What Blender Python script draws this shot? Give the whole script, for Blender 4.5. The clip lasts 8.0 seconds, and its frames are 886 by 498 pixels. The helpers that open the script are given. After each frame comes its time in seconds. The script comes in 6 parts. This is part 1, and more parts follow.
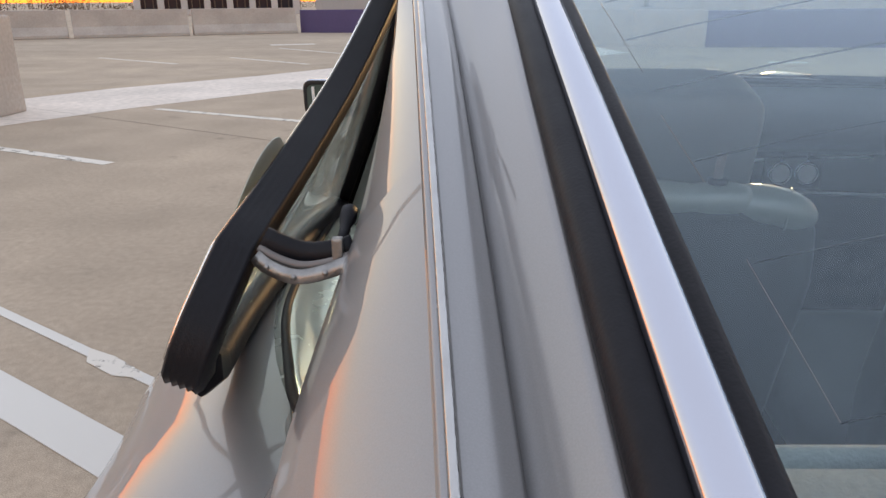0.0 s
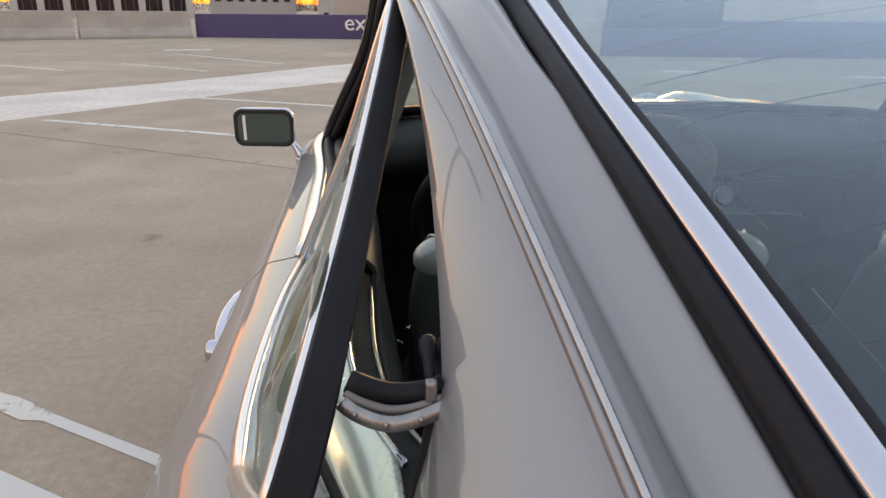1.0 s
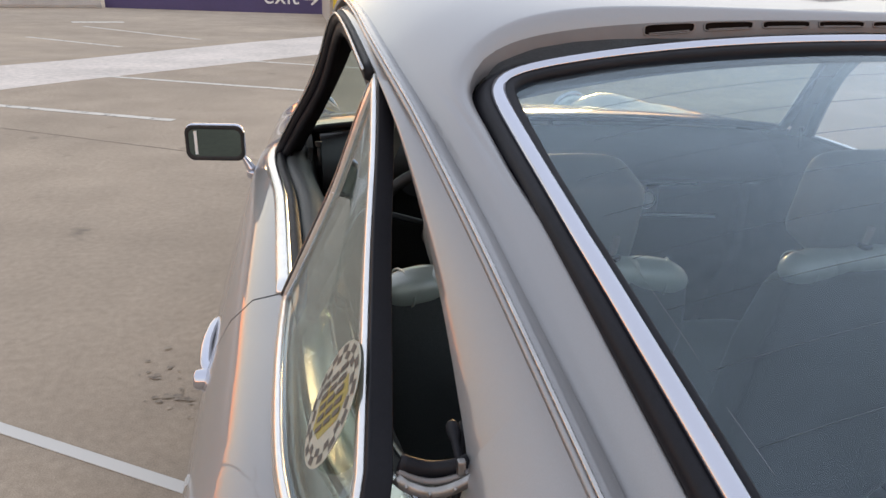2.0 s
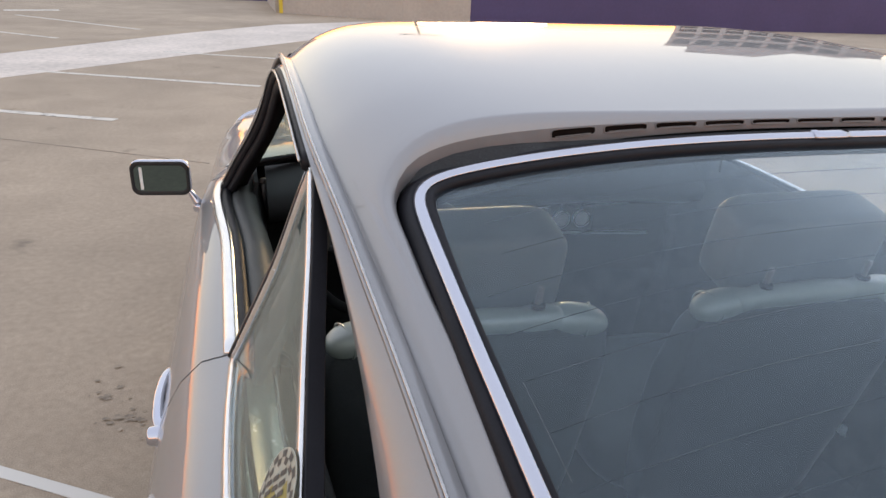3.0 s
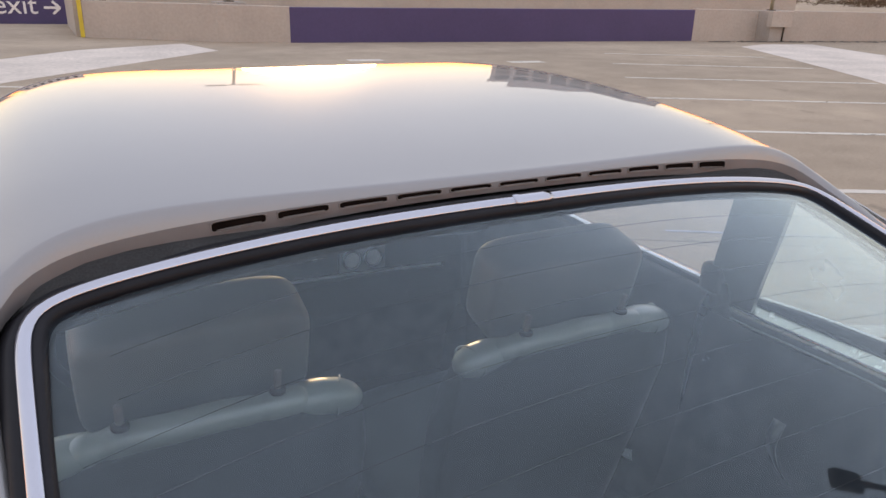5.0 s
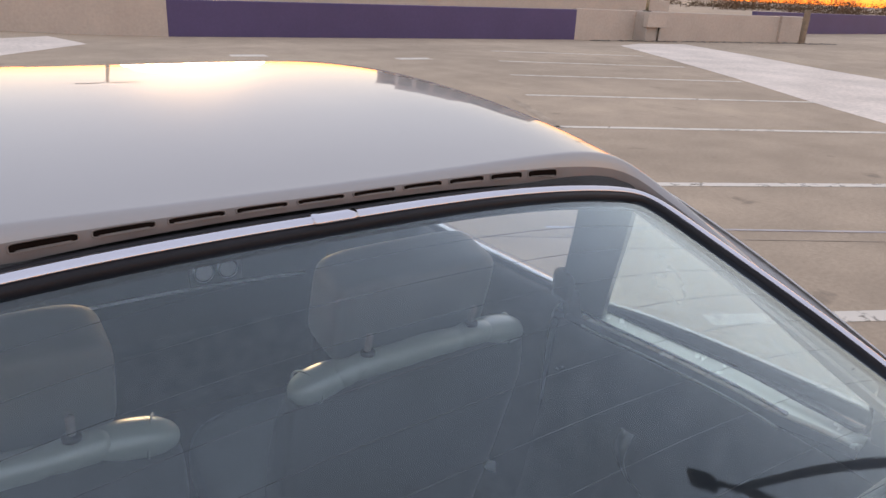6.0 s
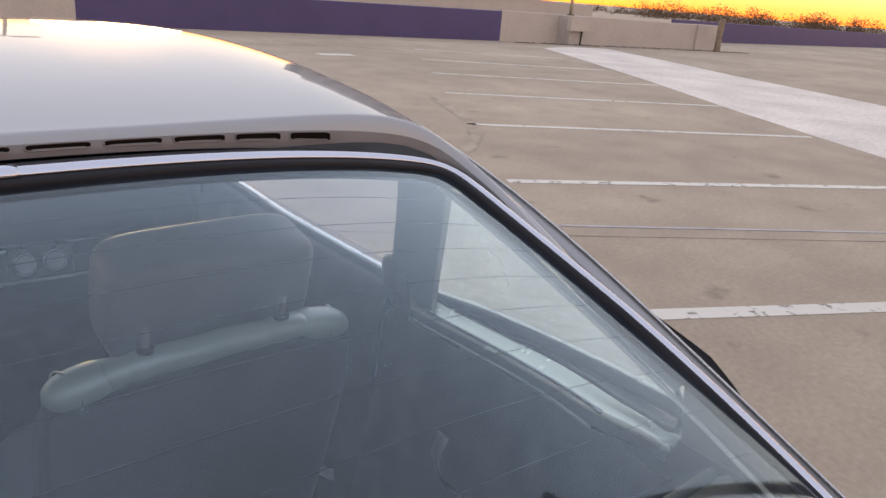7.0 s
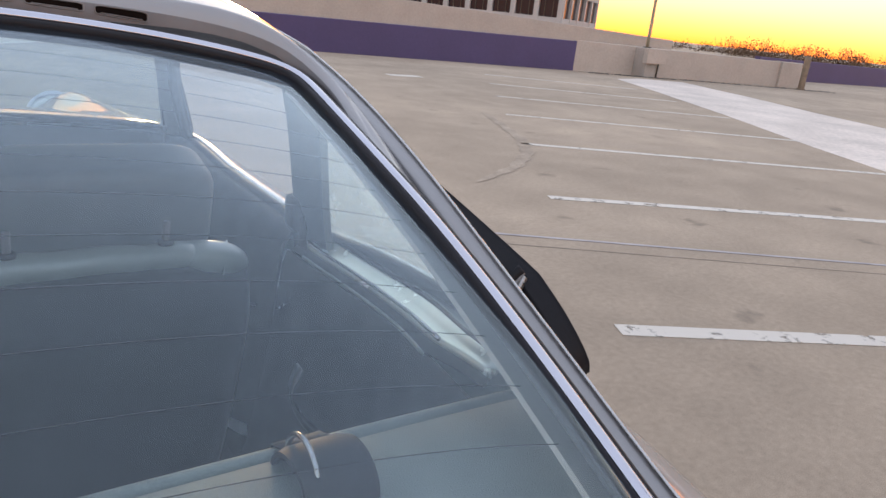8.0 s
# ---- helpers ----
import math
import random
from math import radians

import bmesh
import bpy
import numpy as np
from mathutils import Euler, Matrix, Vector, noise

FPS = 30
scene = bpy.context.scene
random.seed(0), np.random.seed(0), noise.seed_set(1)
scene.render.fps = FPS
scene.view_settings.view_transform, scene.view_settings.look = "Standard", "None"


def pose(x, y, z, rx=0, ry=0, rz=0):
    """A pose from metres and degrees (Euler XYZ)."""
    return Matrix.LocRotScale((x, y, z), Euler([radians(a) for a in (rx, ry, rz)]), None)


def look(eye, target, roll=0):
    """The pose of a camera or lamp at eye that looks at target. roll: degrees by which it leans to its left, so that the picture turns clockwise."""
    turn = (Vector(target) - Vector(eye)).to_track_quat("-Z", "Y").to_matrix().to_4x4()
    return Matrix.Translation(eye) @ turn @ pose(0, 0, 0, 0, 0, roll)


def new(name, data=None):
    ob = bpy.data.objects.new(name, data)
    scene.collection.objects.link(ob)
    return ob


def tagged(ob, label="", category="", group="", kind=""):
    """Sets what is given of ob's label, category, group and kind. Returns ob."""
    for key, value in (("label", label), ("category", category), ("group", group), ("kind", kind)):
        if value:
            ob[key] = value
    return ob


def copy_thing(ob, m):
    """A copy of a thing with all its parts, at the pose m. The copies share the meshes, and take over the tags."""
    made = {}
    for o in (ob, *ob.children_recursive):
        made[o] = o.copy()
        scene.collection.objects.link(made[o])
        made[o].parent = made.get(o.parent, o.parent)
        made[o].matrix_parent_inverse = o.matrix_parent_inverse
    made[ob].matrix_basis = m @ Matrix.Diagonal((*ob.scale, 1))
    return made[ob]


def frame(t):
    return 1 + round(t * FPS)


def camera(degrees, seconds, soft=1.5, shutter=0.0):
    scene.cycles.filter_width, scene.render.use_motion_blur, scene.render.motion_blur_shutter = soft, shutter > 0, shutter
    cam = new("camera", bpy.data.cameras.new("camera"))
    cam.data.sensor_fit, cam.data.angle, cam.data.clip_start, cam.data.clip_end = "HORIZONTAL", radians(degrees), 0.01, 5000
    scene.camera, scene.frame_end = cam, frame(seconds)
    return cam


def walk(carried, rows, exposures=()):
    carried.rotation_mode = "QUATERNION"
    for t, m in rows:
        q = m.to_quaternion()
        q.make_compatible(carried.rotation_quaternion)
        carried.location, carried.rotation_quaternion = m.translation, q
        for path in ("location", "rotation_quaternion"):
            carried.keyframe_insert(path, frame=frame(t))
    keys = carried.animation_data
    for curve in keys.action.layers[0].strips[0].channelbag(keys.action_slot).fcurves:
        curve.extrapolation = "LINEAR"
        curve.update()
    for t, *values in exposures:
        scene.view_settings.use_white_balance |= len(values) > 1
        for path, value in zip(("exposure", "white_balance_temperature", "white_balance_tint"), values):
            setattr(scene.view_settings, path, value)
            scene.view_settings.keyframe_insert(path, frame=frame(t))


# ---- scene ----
cam = camera(62.84, 8.0)
PATH = [
    (0, (-0.5140, -0.3003, 1.1446), (-0.5904, 1.5896, 0.4947), -0.36),
    (0.5, (-0.5631, -0.2713, 1.1635), (-0.5080, 1.6252, 0.5309), 0.13),
    (1, (-0.5931, -0.2695, 1.1946), (-0.4103, 1.6175, 0.5576), 0.58),
    (2.5, (-0.6705, -0.3705, 1.3694), (-0.2142, 1.4374, 0.6459), 2.35),
    (3, (-0.6438, -0.3757, 1.4279), (-0.1332, 1.4144, 0.6965), 2.26),
    (3.5, (-0.5938, -0.3637, 1.4514), (-0.0115, 1.4065, 0.7254), 1.90),
    (4, (-0.5416, -0.3443, 1.4640), (0.1328, 1.3993, 0.7532), 1.59),
    (4.5, (-0.4923, -0.3313, 1.4721), (0.2891, 1.3739, 0.7781), 1.41),
    (6, (-0.3155, -0.2933, 1.4756), (0.8219, 1.2039, 0.7938), 2.82),
    (6.5, (-0.2260, -0.2919, 1.4665), (1.0059, 1.1295, 0.7866), 3.88),
    (7, (-0.1002, -0.3228, 1.4196), (1.1852, 1.0559, 0.7511), 4.88),
    (7.5, (0.0296, -0.3951, 1.3603), (1.3105, 0.9993, 0.7160), 5.63),
    (8, (0.1254, -0.4893, 1.2982), (1.2713, 1.0319, 0.6874), 6.35),
]
walk(cam, [(t, look(*p)) for t, *p in PATH], [(0, 3.58, 8900, 11), (1, 3.50, 8900, 10), (2.5, 3.64, 8900, 11), (4.5, 3.48, 9100, 14), (6.5, 3.48, 9300, 17), (8, 3.58, 8500, 13)])

# ---- world and light: clear sky just after sunset ----
SUN_AZ, SUN_EL = 18.0, 0.7
world = bpy.data.worlds.new("dusk_sky")
scene.world = world
world.use_nodes = True
wn = world.node_tree
wn.nodes.clear()
sky = wn.nodes.new("ShaderNodeTexSky")
sky.sky_type = "NISHITA"
sky.sun_disc = False
sky.sun_elevation = radians(SUN_EL)
sky.sun_rotation = radians(SUN_AZ)
sky.air_density, sky.dust_density, sky.ozone_density = 1.2, 0.25, 3.0
back = wn.nodes.new("ShaderNodeBackground")
back.inputs["Strength"].default_value = 0.048
wout = wn.nodes.new("ShaderNodeOutputWorld")
wn.links.new(sky.outputs[0], back.inputs["Color"])
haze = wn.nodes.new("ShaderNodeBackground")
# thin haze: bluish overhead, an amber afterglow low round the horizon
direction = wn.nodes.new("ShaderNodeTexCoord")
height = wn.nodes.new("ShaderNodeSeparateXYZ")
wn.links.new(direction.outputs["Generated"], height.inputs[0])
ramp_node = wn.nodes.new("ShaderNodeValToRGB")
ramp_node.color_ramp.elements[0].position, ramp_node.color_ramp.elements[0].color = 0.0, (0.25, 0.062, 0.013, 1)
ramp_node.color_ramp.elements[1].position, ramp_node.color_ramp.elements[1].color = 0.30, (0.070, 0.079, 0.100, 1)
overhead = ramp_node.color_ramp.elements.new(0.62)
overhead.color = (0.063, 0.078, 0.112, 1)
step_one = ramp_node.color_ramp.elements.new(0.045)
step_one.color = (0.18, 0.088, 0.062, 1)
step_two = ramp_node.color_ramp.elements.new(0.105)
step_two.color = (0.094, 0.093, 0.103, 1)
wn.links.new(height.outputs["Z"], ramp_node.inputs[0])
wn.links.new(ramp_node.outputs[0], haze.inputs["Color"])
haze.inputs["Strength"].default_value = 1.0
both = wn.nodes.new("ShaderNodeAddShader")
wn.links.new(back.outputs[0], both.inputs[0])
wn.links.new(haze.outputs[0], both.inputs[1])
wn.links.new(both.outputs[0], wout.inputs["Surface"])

sun_data = bpy.data.lights.new("sun", "SUN")
sun_data.energy, sun_data.angle, sun_data.color = 0.15, radians(10), (1.0, 0.72, 0.45)
sun = new("sun", sun_data)
sa, se = radians(SUN_AZ), radians(SUN_EL + 1)
sun.matrix_world = look((0, 0, 30), (-math.sin(sa) * math.cos(se), -math.cos(sa) * math.cos(se), 30 - math.sin(se)))


# ---- materials ----
def material(name, colour=(0.5, 0.5, 0.5), rough=0.5, metal=0.0, coat=0.0, coat_rough=0.03, spec=0.5,
             vary=0.0, scale=5.0, fine=0.0, fine_scale=80.0, bump=0.0, bump_scale=200.0, rough_vary=0.0, detail=6.0):
    """A principled surface with colour variation at two scales, uneven gloss and fine relief."""
    m = bpy.data.materials.new(name)
    m.use_nodes = True
    nt = m.node_tree
    p = nt.nodes["Principled BSDF"]
    p.inputs["Base Color"].default_value = (*colour, 1)
    p.inputs["Roughness"].default_value = rough
    p.inputs["Metallic"].default_value = metal
    p.inputs["Coat Weight"].default_value = coat
    p.inputs["Coat Roughness"].default_value = coat_rough
    p.inputs["Specular IOR Level"].default_value = spec
    tc = nt.nodes.new("ShaderNodeTexCoord")

    def noise_node(sc, det):
        n = nt.nodes.new("ShaderNodeTexNoise")
        n.inputs["Scale"].default_value = sc
        n.inputs["Detail"].default_value = det
        nt.links.new(tc.outputs["Object"], n.inputs["Vector"])
        return n

    col = None
    for amount, sc in ((vary, scale), (fine, fine_scale)):
        if amount <= 0:
            continue
        n = noise_node(sc, detail)
        r = nt.nodes.new("ShaderNodeMapRange")
        r.inputs["From Min"].default_value, r.inputs["From Max"].default_value = 0.3, 0.7
        r.inputs["To Min"].default_value, r.inputs["To Max"].default_value = 1 - amount, 1 + amount
        nt.links.new(n.outputs["Fac"], r.inputs["Value"])
        mul = nt.nodes.new("ShaderNodeMix")
        mul.data_type, mul.blend_type = "RGBA", "MULTIPLY"
        mul.inputs["Factor"].default_value = 1
        if col is None:
            mul.inputs[6].default_value = (*colour, 1)
        else:
            nt.links.new(col, mul.inputs[6])
        nt.links.new(r.outputs[0], mul.inputs[7])
        col = mul.outputs[2]
    if col is not None:
        nt.links.new(col, p.inputs["Base Color"])
    if rough_vary > 0:
        n = noise_node(scale * 3, 5)
        r = nt.nodes.new("ShaderNodeMapRange")
        r.inputs["To Min"].default_value, r.inputs["To Max"].default_value = max(0.02, rough - rough_vary), min(1, rough + rough_vary)
        nt.links.new(n.outputs["Fac"], r.inputs["Value"])
        nt.links.new(r.outputs[0], p.inputs["Roughness"])
    if bump > 0:
        n = noise_node(bump_scale, 4)
        b = nt.nodes.new("ShaderNodeBump")
        b.inputs["Strength"].default_value = bump
        b.inputs["Distance"].default_value = 0.002
        nt.links.new(n.outputs["Fac"], b.inputs["Height"])
        nt.links.new(b.outputs[0], p.inputs["Normal"])
    return m


def pane_material(name, tint, dust_veil, reflect=1.0, hazy=False):
    """Clear pane: see-through with tint, mirror gloss by Fresnel, a little dust and a painted veil."""
    m = bpy.data.materials.new(name)
    m.use_nodes = True
    nt = m.node_tree
    nt.nodes.clear()
    out = nt.nodes.new("ShaderNodeOutputMaterial")
    tr = nt.nodes.new("ShaderNodeBsdfTransparent")
    tr.inputs["Color"].default_value = (*tint, 1)
    gl = nt.nodes.new("ShaderNodeBsdfGlossy")
    gl.inputs["Roughness"].default_value = 0.01
    gl.inputs["Color"].default_value = (reflect * 0.79, reflect * 0.92, reflect * 0.98, 1)
    df = nt.nodes.new("ShaderNodeBsdfTranslucent" if hazy else "ShaderNodeBsdfDiffuse")
    # the blue adds a veil of reflected sky to the dust
    df.inputs["Color"].default_value = (0.74, 0.80, 0.72, 1) if hazy else (0.36, 0.48, 0.62, 1)
    lw = nt.nodes.new("ShaderNodeLayerWeight")
    lw.inputs["Blend"].default_value = 0.5
    pw = nt.nodes.new("ShaderNodeMath")
    pw.operation = "POWER"
    pw.inputs[1].default_value = 4.0
    nt.links.new(lw.outputs["Facing"], pw.inputs[0])
    fr = nt.nodes.new("ShaderNodeMath")
    fr.operation = "MULTIPLY_ADD"
    fr.inputs[1].default_value, fr.inputs[2].default_value = 0.9, 0.036
    nt.links.new(pw.outputs[0], fr.inputs[0])
    mx = nt.nodes.new("ShaderNodeMixShader")
    nt.links.new(fr.outputs[0], mx.inputs[0])
    nt.links.new(tr.outputs[0], mx.inputs[1])
    nt.links.new(gl.outputs[0], mx.inputs[2])
    tc = nt.nodes.new("ShaderNodeTexCoord")
    n = nt.nodes.new("ShaderNodeTexNoise")
    n.inputs["Scale"].default_value, n.inputs["Detail"].default_value = 6, 8
    nt.links.new(tc.outputs["Object"], n.inputs["Vector"])
    r = nt.nodes.new("ShaderNodeMapRange")
    r.inputs["From Min"].default_value, r.inputs["From Max"].default_value = 0.3, 0.75
    r.inputs["To Min"].default_value, r.inputs["To Max"].default_value = dust_veil * 0.35, dust_veil * 1.65
    nt.links.new(n.outputs["Fac"], r.inputs["Value"])
    mx2 = nt.nodes.new("ShaderNodeMixShader")
    nt.links.new(r.outputs[0], mx2.inputs[0])
    nt.links.new(mx.outputs[0], mx2.inputs[1])
    nt.links.new(df.outputs[0], mx2.inputs[2])
    nt.links.new(mx2.outputs[0], out.inputs["Surface"])
    return m


PAINT = material("silver_paint", (0.275, 0.272, 0.276), 0.42, 0.5, 0.9, 0.02, vary=0.02, scale=3, fine=0.05, fine_scale=1800, rough_vary=0.03)
paint_inputs = PAINT.node_tree.nodes["Principled BSDF"].inputs
paint_inputs["Specular Tint"].default_value = (0.6, 0.6, 0.6, 1)
CHROME = material("chrome", (0.51, 0.52, 0.58), 0.10, 1.0, vary=0.02, scale=20, rough_vary=0.03)
CHROME_OLD = material("worn_chrome", (0.46, 0.45, 0.44), 0.22, 1.0, vary=0.12, scale=60, rough_vary=0.1, bump=0.15, bump_scale=400)
FRAME = material("window_frame_metal", (0.74, 0.73, 0.72), 0.24, 1.0, vary=0.06, scale=40, rough_vary=0.06)
# lighter copy of the silver paint: the sky's brightness is in the base colour
LEDGE = material("sky_lit_sill_paint", (0.76, 0.80, 0.72), 0.26, 0.5, 0.6, 0.08, vary=0.05, scale=12, rough_vary=0.06)
VENT = material("shaded_lip_paint", (0.15, 0.145, 0.148), 0.5, 0.3, spec=0.4, vary=0.1, scale=20, rough_vary=0.08)
LATCH = material("latch_metal", (0.30, 0.29, 0.28), 0.34, 0.9, vary=0.25, scale=120, rough_vary=0.1, bump=0.2, bump_scale=500)
RUBBER = material("black_rubber", (0.009, 0.009, 0.012), 0.52, spec=0.22, vary=0.15, scale=15, fine=0.12, fine_scale=300, rough_vary=0.08, bump=0.1, bump_scale=900)
BLACK = material("matt_black", (0.012, 0.012, 0.013), 0.6, vary=0.15, scale=20)
VINYL = material("black_vinyl", (0.04, 0.045, 0.044), 0.33, spec=1.0, coat=1.0, coat_rough=0.10, vary=0.12, scale=8, rough_vary=0.06, bump=0.12, bump_scale=700)
# pale copy for the seat tops, with the sky light in its colour
SEATVINYL_LIT = material("sky_lit_seat_vinyl", (0.27, 0.31, 0.285), 0.36, spec=1.0, coat=1.0, coat_rough=0.22, vary=0.12, scale=8, rough_vary=0.06, bump=0.15, bump_scale=700)
SLOT_SHADE = material("slot_shadow_black", (0.010, 0.007, 0.006), 0.9, spec=0.0, vary=0.2, scale=60)
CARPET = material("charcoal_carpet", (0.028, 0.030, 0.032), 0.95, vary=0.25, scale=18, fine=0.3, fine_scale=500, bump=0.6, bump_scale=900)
SHELF = material("grey_shelf_cloth", (0.21, 0.235, 0.205), 0.55, vary=0.2, scale=9, fine=0.15, fine_scale=400, bump=0.5, bump_scale=700)
GREY = material("grey_trim_paint", (0.17, 0.155, 0.15), 0.5, 0.2, vary=0.1, scale=20, rough_vary=0.08)
DOORCARD = material("pale_door_card", (0.21, 0.225, 0.205), 0.5, vary=0.08, scale=8, bump=0.3, bump_scale=500)
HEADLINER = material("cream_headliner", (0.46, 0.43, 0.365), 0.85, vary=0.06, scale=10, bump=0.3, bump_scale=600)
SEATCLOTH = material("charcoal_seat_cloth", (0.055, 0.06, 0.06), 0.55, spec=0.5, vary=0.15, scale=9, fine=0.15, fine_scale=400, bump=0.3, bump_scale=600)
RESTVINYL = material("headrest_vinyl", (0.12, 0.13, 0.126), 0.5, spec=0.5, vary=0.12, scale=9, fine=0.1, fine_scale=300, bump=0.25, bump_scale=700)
DOORVINYL = material("grey_door_vinyl", (0.04, 0.042, 0.04), 0.5, vary=0.08, scale=8, bump=0.3, bump_scale=500)
PANE = pane_material("window_glass", (0.88, 0.92, 0.89), 0.07, hazy=True)
# right-hand copy of the quarter glass, its bright backlit haze put in
PANE_HAZY = pane_material("hazy_window_glass", (0.90, 0.95, 0.93), 0.24, hazy=True)
PANE_FRONT = pane_material("windscreen_glass", (0.86, 0.92, 0.89), 0.04)
PANE_REAR = pane_material("rear_glass", (0.89, 0.935, 0.955), 0.023)
# dark teal base paints in the dim scenery that the glass reflects
MIRROR = material("mirror_dark_tint", (0.13, 0.18, 0.18), 0.02, 1.0, vary=0.01, scale=10)
WIRE = material("heating_wire", (0.028, 0.025, 0.024), 0.8, spec=0.0, vary=0.1, scale=30)
TYRE = material("tyre_rubber", (0.02, 0.02, 0.02), 0.8, vary=0.15, scale=12, bump=0.3, bump_scale=300)
ALLOY = material("alloy", (0.6, 0.6, 0.6), 0.3, 0.9, vary=0.05, scale=10)
WHITE = material("white_card", (0.75, 0.76, 0.74), 0.6, vary=0.04, scale=30)
DIAL = material("dial_face", (0.85, 0.86, 0.86), 0.35, vary=0.05, scale=40)
OLIVE = material("olive_gold_print", (0.30, 0.26, 0.08), 0.5, vary=0.06, scale=60)
LENS_RED = material("red_lens", (0.35, 0.02, 0.02), 0.15, coat=0.5, vary=0.05)
LENS = material("headlamp_lens", (0.75, 0.77, 0.78), 0.08, coat=1.0, vary=0.03)


# ---- mesh helpers ----
def part(name, bm, mat, parent=None, label="", smooth=True, thick=0.0, offset=0.0, crisp=True):
    me = bpy.data.meshes.new(name)
    bm.normal_update()
    bm.to_mesh(me)
    bm.free()
    if smooth:
        me.polygons.foreach_set("use_smooth", [True] * len(me.polygons))
    me.materials.append(mat)
    ob = new(name, me)
    if parent is not None:
        ob.parent = parent
    if label:
        tagged(ob, label)
    if thick:
        so = ob.modifiers.new("thickness", "SOLIDIFY")
        so.thickness, so.offset = thick, offset
    if smooth and thick and crisp:
        ob.modifiers.new("crisp_edges", "EDGE_SPLIT").split_angle = radians(62)
    return ob


def empty(name, label="", category="", kind="", group="", at=(0, 0, 0)):
    e = new(name)
    e.location = at
    return tagged(e, label, category, group, kind)


def grid(rows, close=False, bm=None):
    """Quads over a list of equally long rows of points."""
    bm = bm or bmesh.new()
    vs = [[bm.verts.new(p) for p in row] for row in rows]
    for a, b in zip(vs[:-1], vs[1:]):
        n = len(a)
        for i in range(n if close else n - 1):
            q = [a[i], a[(i + 1) % n], b[(i + 1) % n], b[i]]
            if len(set(q)) == 4:
                bm.faces.new(q)
    return bm


def ramp(v, a, b):
    t = min(1.0, max(0.0, (v - a) / (b - a)))
    return t * t * (3 - 2 * t)


def spline(knots, x):
    """Catmull-Rom through (x, value...) knots, sorted by x."""
    k = np.array(knots, float)
    xs = k[:, 0]
    i = int(np.clip(np.searchsorted(xs, x) - 1, 0, len(xs) - 2))
    h = xs[i + 1] - xs[i]
    t = (x - xs[i]) / h
    v = k[:, 1:]

    def slope(j):
        if j == 0:
            return (v[1] - v[0]) / (xs[1] - xs[0])
        if j == len(xs) - 1:
            return (v[-1] - v[-2]) / (xs[-1] - xs[-2])
        return (v[j + 1] - v[j - 1]) / (xs[j + 1] - xs[j - 1])

    if t < 0 or t > 1:
        j = i if t < 0 else i + 1
        return v[j] + slope(j) * (x - xs[j])
    m0, m1 = slope(i) * h, slope(i + 1) * h
    return (2 * t**3 - 3 * t**2 + 1) * v[i] + (t**3 - 2 * t**2 + t) * m0 + (-2 * t**3 + 3 * t**2) * v[i + 1] + (t**3 - t**2) * m1


def through_points(pts, n):
    """n points on a smooth line through the given ones."""
    p = np.array(pts, float)
    s = np.r_[0, np.cumsum(np.linalg.norm(np.diff(p, axis=0), axis=1))]
    k = np.c_[s, p]
    return [Vector(spline(k, x)) for x in np.linspace(0, s[-1], n)]


def sweep(path, profile, up, closed=False, round_profile=True, caps=True, taper=None):
    """A profile (list of (a, b)) carried along a path: a goes sideways (tangent x up), b along up. up: a vector or one a point."""
    path = [Vector(p) for p in path]
    n = len(path)
    rows = []
    for i, p in enumerate(path):
        t = (path[(i + 1) % n] - path[i - 1]) if closed else (path[min(i + 1, n - 1)] - path[max(i - 1, 0)])
        t.normalize()
        u = Vector(up[i]) if isinstance(up, list) else Vector(up)
        side = t.cross(u).normalized()
        u = side.cross(t).normalized()
        k = taper[i] if taper else 1.0
        rows.append([p + side * a * k + u * b * k for a, b in profile])
    if closed:
        rows.append(rows[0])
    bm = grid(rows, close=round_profile)
    if caps and not closed and round_profile and len(profile) > 2:
        bm.verts.ensure_lookup_table()
        m = len(profile)
        for start in (0, (n - 1) * m):
            bm.faces.new([bm.verts[start + i] for i in range(m)])
    if closed:
        bmesh.ops.remove_doubles(bm, verts=bm.verts, dist=1e-6)
    bmesh.ops.recalc_face_normals(bm, faces=bm.faces)
    return bm


def ring_profile(r, n=10, sx=1.0, sy=1.0):
    return [(r * sx * math.cos(2 * math.pi * i / n), r * sy * math.sin(2 * math.pi * i / n)) for i in range(n)]


def tube(path, r, n=10, up=(0, 0, 1), taper=None):
    return sweep(path, ring_profile(r, n), up, taper=taper)


def box(size, at=(0, 0, 0), bevel=0.0, seg=2, m=None, bm=None):
    bm = bm or bmesh.new()
    r = bmesh.ops.create_cube(bm, size=1)
    vs = r["verts"]
    bmesh.ops.scale(bm, vec=size, verts=vs)
    if bevel > 0:
        es = list({e for v in vs for e in v.link_edges})
        r = bmesh.ops.bevel(bm, geom=es, offset=bevel, segments=seg, affect="EDGES", profile=0.6)
        vs = list({v for f in r["faces"] for v in f.verts} | {v for v in vs if v.is_valid})
    if m is not None:
        bmesh.ops.transform(bm, matrix=m, verts=vs)
    bmesh.ops.translate(bm, vec=at, verts=vs)
    return bm


